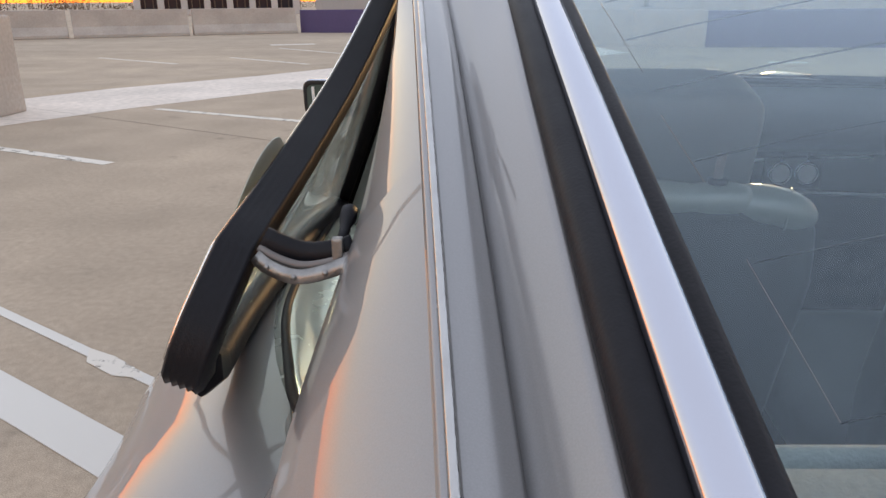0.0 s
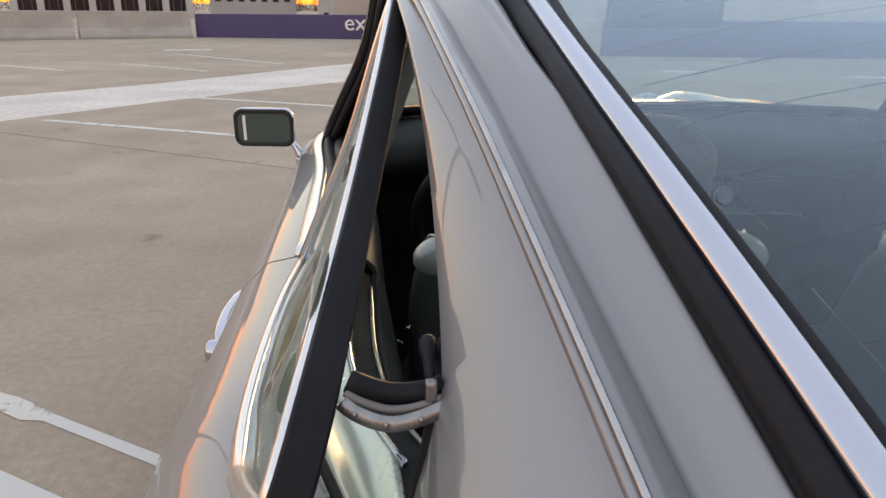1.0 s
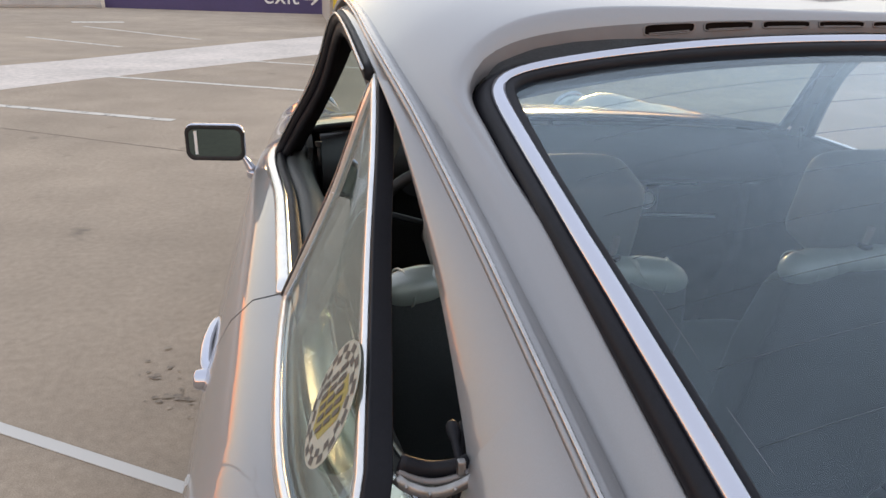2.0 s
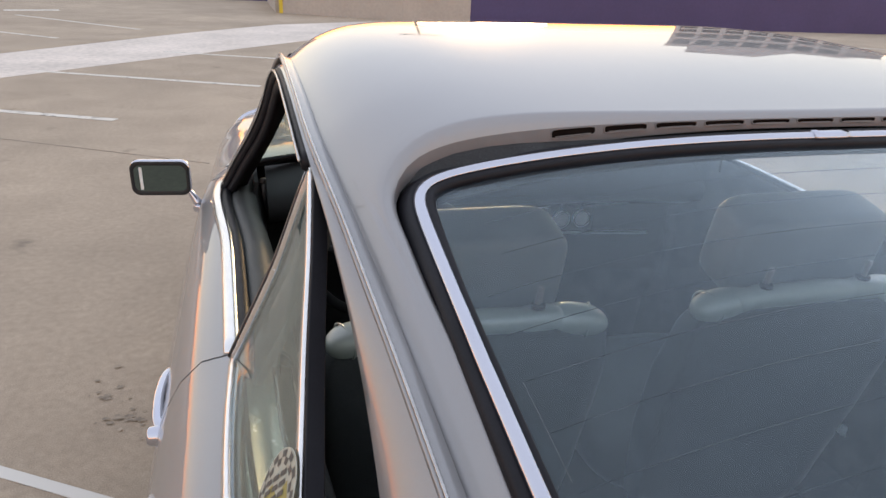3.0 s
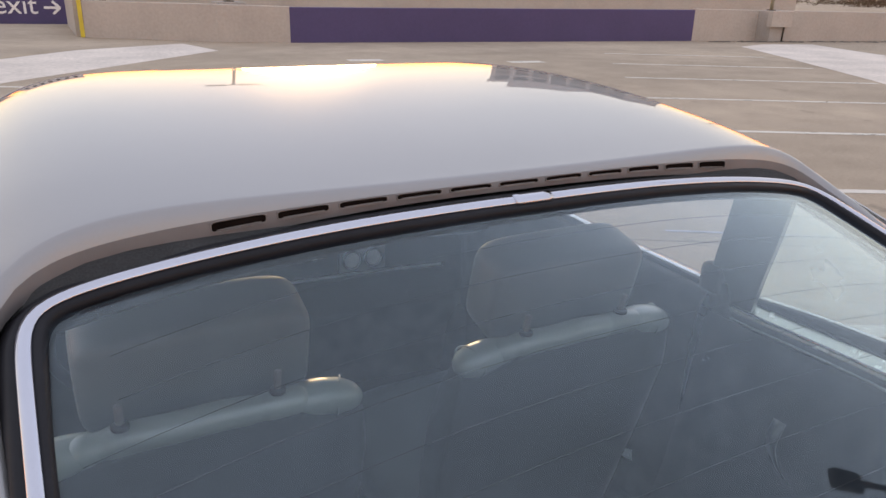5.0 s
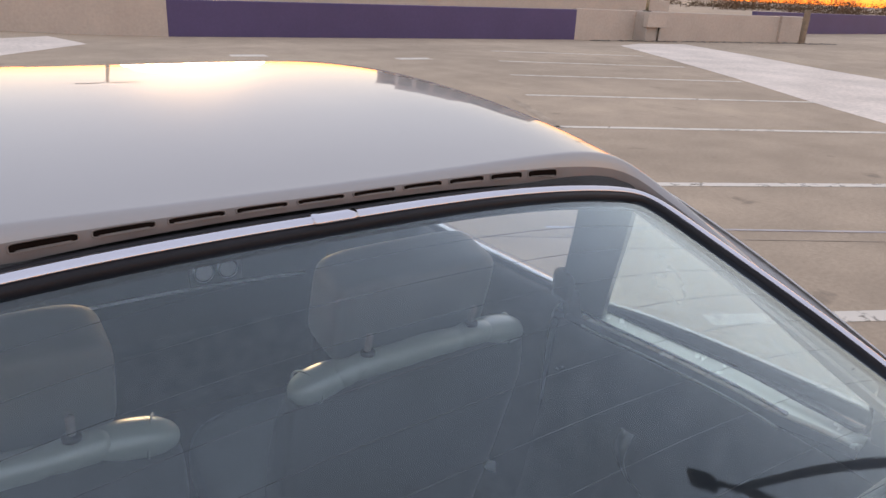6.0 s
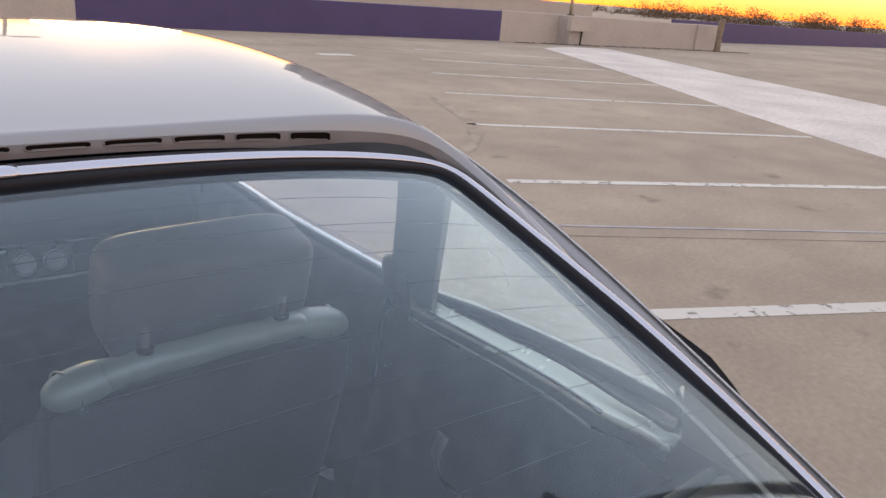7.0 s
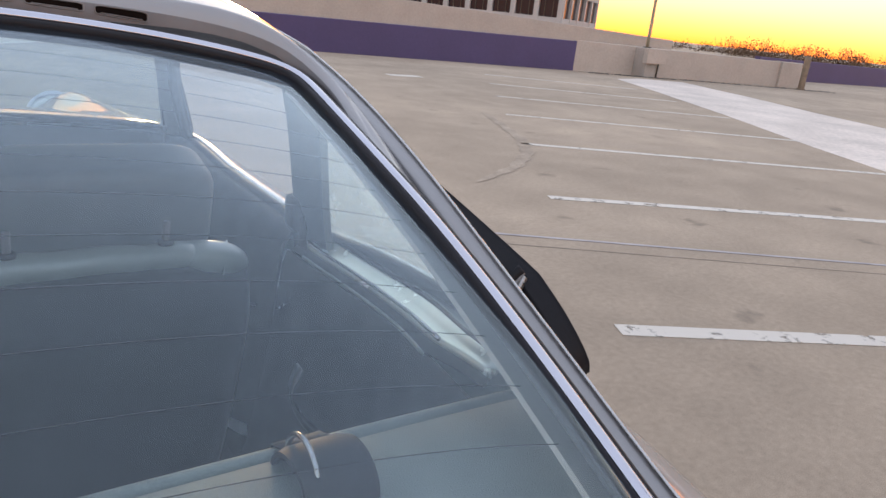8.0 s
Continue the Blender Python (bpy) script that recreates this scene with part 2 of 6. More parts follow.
def cyl(r, h, at=(0, 0, 0), axis="z", n=24, bevel=0.0, r2=None, bm=None):
    own = bmesh.new()
    bmesh.ops.create_cone(own, cap_ends=True, segments=n, radius1=r, radius2=r if r2 is None else r2, depth=h)
    if bevel:
        es = [e for e in own.edges if abs(e.verts[0].co.z - e.verts[1].co.z) < 1e-6]
        bmesh.ops.bevel(own, geom=es, offset=bevel, segments=2, affect="EDGES", profile=0.6)
    m = {"z": Matrix(), "x": Matrix.Rotation(radians(90), 4, "Y"), "y": Matrix.Rotation(radians(90), 4, "X")}[axis]
    bmesh.ops.transform(own, matrix=Matrix.Translation(at) @ m, verts=own.verts)
    if bm is None:
        return own
    tmp = bpy.data.meshes.new("tmp")
    own.to_mesh(tmp)
    own.free()
    bm.from_mesh(tmp)
    bpy.data.meshes.remove(tmp)
    return bm


def pillow(w, d, h, r, at=(0, 0, 0), m=None, puff=0.0):
    """A soft upholstered block with rounded edges."""
    bm = bmesh.new()
    nu, nv = 56, 28
    rows = []
    for j in range(nv + 1):
        b = -math.pi / 2 + math.pi * j / nv
        row = []
        for i in range(nu):
            a = 2 * math.pi * i / nu
            ca, sa_, cb, sb = math.cos(a), math.sin(a), math.cos(b), math.sin(b)

            def se(c, e):
                return math.copysign(abs(c) ** e, c)

            x = w / 2 * se(ca, r) * se(cb, r)
            y = d / 2 * se(sa_, r) * se(cb, r) * (1 + puff)
            z = h / 2 * se(sb, r)
            row.append(Vector((x, y, z)))
        rows.append(row)
    grid(rows, close=True, bm=bm)
    bmesh.ops.remove_doubles(bm, verts=bm.verts, dist=1e-5)
    bmesh.ops.recalc_face_normals(bm, faces=bm.faces)
    bmesh.ops.transform(bm, matrix=Matrix.Translation(at) @ (m or Matrix()), verts=bm.verts)
    return bm


# ---- the parking deck ----
def deck_material():
    m = bpy.data.materials.new("worn_concrete_deck")
    m.use_nodes = True
    nt = m.node_tree
    p = nt.nodes["Principled BSDF"]
    p.inputs["Roughness"].default_value = 0.88
    p.inputs["Specular IOR Level"].default_value = 0.3
    tc = nt.nodes.new("ShaderNodeTexCoord")

    def layer(scale, lo, hi, detail, stretch=(1, 1, 1), turn=0.0):
        mp = nt.nodes.new("ShaderNodeMapping")
        mp.inputs["Scale"].default_value = stretch
        mp.inputs["Rotation"].default_value = (0, 0, turn)
        nt.links.new(tc.outputs["Object"], mp.inputs["Vector"])
        n = nt.nodes.new("ShaderNodeTexNoise")
        n.inputs["Scale"].default_value, n.inputs["Detail"].default_value = scale, detail
        nt.links.new(mp.outputs[0], n.inputs["Vector"])
        r = nt.nodes.new("ShaderNodeMapRange")
        r.inputs["From Min"].default_value, r.inputs["From Max"].default_value = 0.3, 0.7
        r.inputs["To Min"].default_value, r.inputs["To Max"].default_value = lo, hi
        nt.links.new(n.outputs["Fac"], r.inputs["Value"])
        return r.outputs[0], n

    col = None
    for args in ((0.25, 0.86, 1.12, 5), (1.6, 0.9, 1.1, 6), (0.5, 0.9, 1.08, 4, (0.12, 1, 1), radians(27.5)), (30, 0.9, 1.1, 5), (260, 0.76, 1.22, 3)):
        f, _ = layer(*args)
        mul = nt.nodes.new("ShaderNodeMix")
        mul.data_type, mul.blend_type = "RGBA", "MULTIPLY"
        mul.inputs["Factor"].default_value = 1
        if col is None:
            mul.inputs[6].default_value = (0.39, 0.305, 0.232, 1)
        else:
            nt.links.new(col, mul.inputs[6])
        nt.links.new(f, mul.inputs[7])
        col = mul.outputs[2]
    # oil spots
    v = nt.nodes.new("ShaderNodeTexNoise")
    v.inputs["Scale"].default_value, v.inputs["Detail"].default_value = 2.4, 8
    nt.links.new(tc.outputs["Object"], v.inputs["Vector"])
    r = nt.nodes.new("ShaderNodeMapRange")
    r.inputs["From Min"].default_value, r.inputs["From Max"].default_value = 0.66, 0.74
    r.inputs["To Min"].default_value, r.inputs["To Max"].default_value = 0.0, 0.45
    nt.links.new(v.outputs["Fac"], r.inputs["Value"])
    dk = nt.nodes.new("ShaderNodeMix")
    dk.data_type = "RGBA"
    nt.links.new(r.outputs[0], dk.inputs["Factor"])
    nt.links.new(col, dk.inputs[6])
    dk.inputs[7].default_value = (0.09, 0.08, 0.07, 1)
    nt.links.new(dk.outputs[2], p.inputs["Base Color"])
    n = nt.nodes.new("ShaderNodeTexNoise")
    n.inputs["Scale"].default_value, n.inputs["Detail"].default_value = 160, 6
    nt.links.new(tc.outputs["Object"], n.inputs["Vector"])
    b = nt.nodes.new("ShaderNodeBump")
    b.inputs["Strength"].default_value, b.inputs["Distance"].default_value = 0.5, 0.003
    nt.links.new(n.outputs["Fac"], b.inputs["Height"])
    nt.links.new(b.outputs[0], p.inputs["Normal"])
    return m


def flake_material(name, colour, worn=0.5, scale=14):
    """Road paint that has flaked away in patches."""
    m = bpy.data.materials.new(name)
    m.use_nodes = True
    nt = m.node_tree
    p = nt.nodes["Principled BSDF"]
    p.inputs["Base Color"].default_value = (*colour, 1)
    p.inputs["Roughness"].default_value = 0.75
    out = nt.nodes["Material Output"]
    tc = nt.nodes.new("ShaderNodeTexCoord")
    n = nt.nodes.new("ShaderNodeTexNoise")
    n.inputs["Scale"].default_value, n.inputs["Detail"].default_value, n.inputs["Roughness"].default_value = scale, 9, 0.7
    nt.links.new(tc.outputs["Object"], n.inputs["Vector"])
    r = nt.nodes.new("ShaderNodeMapRange")
    r.inputs["From Min"].default_value, r.inputs["From Max"].default_value = worn - 0.04, worn + 0.05
    nt.links.new(n.outputs["Fac"], r.inputs["Value"])
    t = nt.nodes.new("ShaderNodeBsdfTransparent")
    mx = nt.nodes.new("ShaderNodeMixShader")
    nt.links.new(r.outputs[0], mx.inputs[0])
    nt.links.new(t.outputs[0], mx.inputs[1])
    nt.links.new(p.outputs[0], mx.inputs[2])
    nt.links.new(mx.outputs[0], out.inputs["Surface"])
    return m


DECK = deck_material()
LINE = flake_material("worn_white_line", (0.62, 0.57, 0.51), 0.40, 9)
LINE_OLD = flake_material("flaking_white_line", (0.60, 0.55, 0.49), 0.41, 7)
LINE_WIDE = flake_material("solid_pale_line", (0.60, 0.57, 0.53), 0.27, 9)
BAND = material("pale_concrete_lane", (0.63, 0.55, 0.49), 0.85, vary=0.14, scale=0.8, fine=0.14, fine_scale=12, bump=0.4, bump_scale=150)
JOINT = material("joint_sealant", (0.29, 0.235, 0.19), 0.8, vary=0.2, scale=3)
PALE_JOINT = material("pale_joint", (0.40, 0.37, 0.38), 0.85, vary=0.2, scale=4)
WALL = material("off_white_wall", (0.42, 0.368, 0.325), 0.8, vary=0.07, scale=0.9, fine=0.06, fine_scale=14, bump=0.3, bump_scale=60)
PURPLE = material("purple_wall_paint", (0.060, 0.045, 0.125), 0.6, vary=0.08, scale=0.8, fine=0.06, fine_scale=14, bump=0.3, bump_scale=60)
YELLOW = material("yellow_paint", (0.62, 0.46, 0.05), 0.55, vary=0.08, scale=4)
STEEL = material("pole_paint", (0.07, 0.062, 0.05), 0.45, 0.3, vary=0.12, scale=4, rough_vary=0.1)
POLE = material("pole_tan", (0.30, 0.26, 0.18), 0.5, 0.2, vary=0.1, scale=3)
SIGN = material("sign_white", (0.75, 0.73, 0.72), 0.5, vary=0.03, scale=10)
RUST = material("brown_pipe_paint", (0.19, 0.145, 0.105), 0.7, vary=0.3, scale=5, fine=0.2, fine_scale=40, bump=0.3, bump_scale=60)
DIRT = material("grit", (0.10, 0.085, 0.07), 0.95, vary=0.3, scale=5, fine=0.3, fine_scale=60)

bm = bmesh.new()
R = 1800.0
rings = [0, 6, 14, 30, 80, 300, R]
grid([[Vector((r * math.cos(a), r * math.sin(a), 0)) for a in np.linspace(0, 2 * math.pi, 65)[:-1]] for r in rings[1:]], close=True, bm=bm)
bm.faces.new([bm.verts[i] for i in range(64)]) if not bm.verts.ensure_lookup_table() else None
tagged(part("ground", bm, DECK, smooth=False), "warm grey worn concrete parking deck with stains", "ground", kind="structure")


def flat_strip(name, pts, mat, label, z, group="", cat="line"):
    bm = bmesh.new()
    bm.faces.new([bm.verts.new((x, y, z)) for x, y in pts])
    r = bmesh.ops.extrude_face_region(bm, geom=list(bm.faces))
    bmesh.ops.translate(bm, vec=(0, 0, -0.0025), verts=[v for v in r["geom"] if isinstance(v, bmesh.types.BMVert)])
    bmesh.ops.recalc_face_normals(bm, faces=bm.faces)
    return tagged(part(name, bm, mat, smooth=False), label, cat, group, "structure")


def line(a, b, w, mat=None, z=0.004, label="faded white painted stall line on the deck", name="stall_line", group="stall lines", cat="stall line"):
    a, b = Vector((*a, 0)), Vector((*b, 0))
    s = (b - a).normalized().cross(Vector((0, 0, 1))) * w / 2
    return flat_strip(name, [(a + s)[:2], (b + s)[:2], (b - s)[:2], (a - s)[:2]], mat or LINE, label, z, group, cat)


flat_strip("concrete_lane", [(-13.0, -4.0), (-11.0, -4.0), (-7.3, 3.0), (-4.46, 7.75), (-3.3, 9.3), (-1.5, 11.4), (-0.1, 13.0), (3.0, 16.6), (2.6, 18.6), (0.2, 17.2), (-1.75, 14.75), (-3.9, 11.6), (-5.5, 9.8), (-9.4, 3.0)],
           BAND, "pale smooth concrete lane crossing the deck", 0.003, cat="lane")
flat_strip("concrete_lane", [(2.0, -9.5), (6.6, -2.0), (9.8, 3.15), (11.1, 5.15), (13.3, 8.2), (15.5, 11.5), (17.75, 15.0), (19.4, 15.6), (21.2, 15.2), (19.5, 11.7), (17.8, 8.7), (16.6, 6.1), (13.6, 0.0), (8.0, -9.5)],
           BAND, "pale smooth concrete lane crossing the deck", 0.003, cat="lane")

# stall lines of the far row, their near ends 2.6 m apart
for i in range(-1, 7):
    a = (2.68 + 1.518 * i, 1.49 + 2.095 * i)
    d = Vector((0.887, -0.462))
    reach = (4.9, 4.72, 4.65, 4.7, 4.75, 4.6, 4.3, 4.0)[i + 1]
    old = i in (0, -1)
    line(a, (a[0] + d.x * reach, a[1] + d.y * reach), 0.12 if old else 0.105, LINE_OLD if old else LINE,
         label="flaking white painted stall line on the deck" if old else "faded white painted stall line on the deck")
# stall lines of the near row
for x, y, reach in ((-4.70, 3.05, 3.2), (-3.22, 4.93, 2.6), (-1.76, 6.71, 2.55), (-0.42, 8.56, 3.0), (1.05, 10.6, 3.1)):
    line((x - reach * 0.903, y + reach * 0.43), (x, y), 0.1)
line((-5.68, 15.54), (-3.63, 13.78), 0.1)
line((-5.44, 18.73), (-2.49, 15.58), 0.1)
line((-8.6, 15.6), (-6.2, 13.9), 0.1)
line((8.18, 12.78), (8.95, 12.69), 0.32, label="faded white painted arrow mark on the deck", name="arrow_mark", group="arrow marks", cat="arrow mark")
line((5.02, 13.9), (5.72, 13.8), 0.35, label="faded white painted arrow mark on the deck", name="arrow_mark", group="arrow marks", cat="arrow mark")
line((-6.04, 20.1), (-4.9, 20.5), 0.4, label="faded white painted arrow mark on the deck", name="arrow_mark", group="arrow marks", cat="arrow mark")
# lines beside the car
line((-3.1, 2.72), (0.3, 0.53), 0.04, LINE_WIDE, name="stall_line", label="thin pale line painted beside the parked car")
flat_strip("stall_line", [(-1.84, 1.93), (-1.72, 1.87), (-1.60, 1.78), (-1.56, 1.725), (-1.67, 1.74), (-1.80, 1.83)], LINE, "thick drip of pale paint on a line", 0.0045, "stall lines", "stall line")
line((-3.2, 2.40), (0.3, 0.20), 0.145, LINE_WIDE, label="wide pale line painted beside the parked car")
line((0.9, 3.983), (9.5, -1.2), 0.012, JOINT, 0.0035, "dark sealed expansion joint in the deck", "expansion_joint", "expansion joints", "joint")
line((3.0, 2.955), (9.5, -0.96), 0.03, PALE_JOINT, 0.0045, "pale crumbled edge of an expansion joint", "expansion_joint", "expansion joints", "joint")
line((-9.0, 9.95), (-0.9, 5.068), 0.007, JOINT, 0.0035, "fine dark sealed expansion joint in the deck", "expansion_joint", "expansion joints", "joint")

# old drips beside the door, and a tyre's turning mark across the stalls
STAIN = material("oil_stain", (0.30, 0.237, 0.182), 0.8, vary=0.3, scale=9, fine=0.25, fine_scale=60)
MARK = material("tyre_mark", (0.345, 0.271, 0.208), 0.85, vary=0.25, scale=2.5, fine=0.2, fine_scale=30)
rng = random.Random(11)
bm = bmesh.new()
for i in range(46):
    t = rng.random()
    x, y = -1.20 + 0.24 * t + rng.gauss(0, 0.035), 2.02 - 0.34 * t + rng.gauss(0, 0.06)
    size = 0.003 + 0.012 * rng.random() ** 2
    bm.faces.new([bm.verts.new((x + size * math.cos(k) * rng.uniform(0.5, 1.6), y + size * math.sin(k) * rng.uniform(0.5, 1.3), 0.0036 + 0.00005 * i)) for k in np.linspace(0, 2 * math.pi, 10)[:-1]])
tagged(part("drip_stain", bm, STAIN, smooth=False), "small dark oily drips on the deck beside the car", "stain", kind="stuff")
bm = bmesh.new()
bend = [Vector((x, y, 0.004)) for x, y in ((6.9, 7.9), (6.5, 7.05), (5.95, 5.95), (5.35, 5.15), (4.7, 4.6), (3.9, 4.15))]
rows = []
for i in range(41):
    t = i / 40 * (len(bend) - 1)
    j = min(int(t), len(bend) - 2)
    p, d = bend[j].lerp(bend[j + 1], t - j), (bend[j + 1] - bend[j]).normalized()
    side = Vector((d.y, -d.x, 0)) * (0.07 + 0.02 * math.sin(i * 1.7)) * math.sin(math.pi * (i + 0.5) / 41) ** 0.4
    rows.append([p - side, p + side])
tagged(part("tyre_mark", grid(rows, bm=bm), MARK, smooth=False), "faint dark curved tyre mark on the deck", "tyre mark", kind="structure")


def wall(name, pts, mat, label, thick=0.22, kind="structure", cat="wall", base=-0.35):
    """Upright wall along pts (x, y, top height), with a chamfered top."""
    bm = bmesh.new()
    rows = []
    for i, (x, y, h) in enumerate(pts):
        j = min(i, len(pts) - 2)
        d = Vector((pts[j + 1][0] - pts[j][0], pts[j + 1][1] - pts[j][1], 0)).normalized()
        n = Vector((-d.y, d.x, 0)) * thick
        p = Vector((x, y, 0))
        rows.append([p + Vector((0, 0, base)), p + Vector((0, 0, h - 0.015)), p + n * 0.07 + Vector((0, 0, h)), p + n * 0.93 + Vector((0, 0, h)), p + n + Vector((0, 0, h - 0.015)), p + n + Vector((0, 0, base))])
    grid(rows, close=True, bm=bm)
    bm.verts.ensure_lookup_table()
    m = 6
    for s in (0, (len(pts) - 1) * m):
        bm.faces.new([bm.verts[s + i] for i in range(m)])
    bmesh.ops.recalc_face_normals(bm, faces=bm.faces)
    return tagged(part(name, bm, mat, smooth=False), label, cat, kind=kind)


# front parapet, from its corner by the ramp to the stub at the far end
wall("wall_front_white_1", [(0.62, 20.99, 0.90), (3.55, 19.0, 0.90), (5.22, 18.47, 0.88)], WALL, "off-white painted concrete parapet wall", cat="wall")
wall("wall_front_purple", [(5.22, 18.47, 0.865), (18.02, 17.23, 0.95)], PURPLE, "deep purple painted panel of the parapet wall", cat="wall")
wall("wall_front_white_2", [(18.02, 17.23, 0.98), (28.0, 15.90, 0.96)], WALL, "off-white painted concrete parapet wall", cat="wall")
wall("wall_front_end", [(28.0, 15.80, 0.97), (29.45, 15.65, 0.97)], WALL, "off-white end block of the parapet wall", 0.5, cat="wall")
wall("wall_far_purple", [(33.0, 19.9, 1.02), (48.0, 20.25, 1.02), (90.0, 21.5, 1.02)], PURPLE, "deep purple far parapet wall", 0.3, cat="wall")
wall("wall_ramp_upper", [(-2.0, 28.6, 1.75), (16.0, 24.5, 1.7), (27.6, 20.9, 1.30)], WALL, "pale taller ramp wall behind the parapet", 0.25, cat="wall")
wall("wall_return", [(0.62, 21.2, 0.90), (0.62, 26.4, 1.0)], WALL, "off-white return of the parapet wall", 0.2, cat="wall")
wall("wall_exit_purple", [(-7.0, 28.15, 0.82), (-1.5, 27.2, 0.84), (1.3, 26.9, 0.88)], PURPLE, "deep purple wall that carries the exit sign", cat="wall")
wall("wall_rear_1", [(-40, -30, 1.05), (60, -30, 1.05)], WALL, "off-white parapet wall behind the car", cat="wall")
wall("wall_left_1", [(-32, -30, 1.05), (-30, 22, 1.05)], WALL, "off-white side parapet wall", cat="wall")
wall("wall_right_1", [(90, -30, 1.05), (90.3, 21.5, 1.05)], WALL, "off-white side parapet wall", cat="wall")

# yellow edge guard and grit at the corner
bm = box((0.1, 0.1, 1.0), (0.56, 21.03, 0.45), 0.015)
tagged(part("corner_guard", bm, YELLOW, smooth=False), "yellow painted corner guard on the wall end", "corner guard")

bm = bmesh.new()
rng = random.Random(5)
for a, b, n in (((1.4, 21.6), (5.2, 19.6), 160), ((18.3, 16.85), (28.0, 15.2), 260), ((28.2, 14.9), (29.8, 14.7), 60)):
    for i in range(n):
        t = rng.random()
        x, y = a[0] + (b[0] - a[0]) * t, a[1] + (b[1] - a[1]) * t - abs(rng.gauss(0, 0.12))
        s = rng.uniform(0.03, 0.12)
        vs = [bm.verts.new((x + s * math.cos(k) * rng.uniform(0.6, 1.2), y + s * math.sin(k) * rng.uniform(0.6, 1.2), 0.004)) for k in np.linspace(0, 2 * math.pi, 7)[:-1]]
        top = bm.verts.new((x, y, s * rng.uniform(0.15, 0.4)))
        for k in range(6):
            bm.faces.new([vs[k], vs[(k + 1) % 6], top])
tagged(part("grit", bm, DIRT), "dark grit and leaves drifted along the wall foot", "debris", kind="stuff")

# rusty pipe up the wall near the corner, and a dark seam post where the far wall ends
for x, y, top_, wide in ((1.15, 21.42, 1.0, 0.09), (28.3, 15.0, 1.25, 0.12)):
    bm = cyl(wide, top_, (x, y, top_ / 2), n=14, bevel=0.01)
    cyl(wide * 1.35, 0.06, (x, y, 0.03), n=14, bevel=0.01, bm=bm)
    cyl(wide * 1.2, 0.05, (x, y, top_ * 0.72), n=14, bevel=0.01, bm=bm)
    tagged(part("drain_pipe", bm, RUST), "brown weathered drain pipe against the parapet", "pipe", "pipes on the wall")

# exit sign lettering on the purple wall
cu = bpy.data.curves.new("exit_text", "FONT")
cu.body, cu.size, cu.extrude = "exit", 0.62, 0.008
cu.align_x = "LEFT"
tmp = new("exit_text", cu)
dg = bpy.context.evaluated_depsgraph_get()
me = bpy.data.meshes.new_from_object(tmp.evaluated_get(dg))
bpy.data.objects.remove(tmp)
me.materials.append(SIGN)
wx, wy = -1.58, 27.205
turn = math.atan2(26.9 - 27.2, 1.3 + 1.5)
wide = max(v.co.x for v in me.vertices)
for v in me.vertices:
    v.co *= 1.24 / wide
sign = empty("exit_sign", "white lettering and arrow painted on purple wall", "sign", at=(wx, wy, 0.31))
sign.rotation_euler = (0, 0, turn)
tx = new("lettering", me)
tx.parent = sign
tx.rotation_euler = (radians(90), 0, 0)
tx.location = (0, -0.012, 0)
bm = bmesh.new()
box((0.44, 0.016, 0.075), (1.64, -0.012, 0.19), bm=bm)
for s in (-1, 1):
    box((0.29, 0.016, 0.075), (1.775, -0.012, 0.19 + s * 0.095), m=Matrix.Rotation(radians(s * 42), 4, "Y"), bm=bm)
part("arrow", bm, SIGN, sign, smooth=False)

# jersey barriers that carry the wall on
BARR = material("barrier_concrete", (0.355, 0.32, 0.29), 0.85, vary=0.12, scale=1.5, fine=0.1, fine_scale=25, bump=0.4, bump_scale=80)


def barrier(at, yaw, length, h=0.9):
    prof = [(-0.28, 0), (-0.28, 0.10), (-0.13, 0.36), (-0.085, h), (0.085, h), (0.13, 0.36), (0.28, 0.10), (0.28, 0)]
    n = 5
    rows = []
    for i in range(n):
        x = (i / (n - 1) - 0.5) * length
        rows.append([Vector((x, a, b)) for a, b in prof])
    bm = grid(rows, close=True)
    bm.verts.ensure_lookup_table()
    for s in (0, (n - 1) * 8):
        bm.faces.new([bm.verts[s + i] for i in range(8)])
    bmesh.ops.recalc_face_normals(bm, faces=bm.faces)
    bmesh.ops.bevel(bm, geom=[e for e in bm.edges if e.is_boundary or e.calc_face_angle(0) > 0.6], offset=0.015, segments=1, affect="EDGES")
    e = part("concrete_barrier", bm, BARR, smooth=False)
    e.matrix_world = pose(*at, 0, 0, yaw)
    return tagged(e, "grey-white precast concrete barrier at the deck edge", "barrier", "barriers along the deck edge")


p0, p1 = Vector((-7.1, 28.0, 0)), Vector((-14.5, 24.2, 0))
step = (p1 - p0).normalized()
yaw = math.degrees(math.atan2(step.y, step.x))
first = barrier(p0 + step * 1.9, yaw, 3.7)
for i in range(1, 6):
    copy_thing(first, pose(*(p0 + step * (1.9 + 3.85 * i)), 0, 0, yaw))


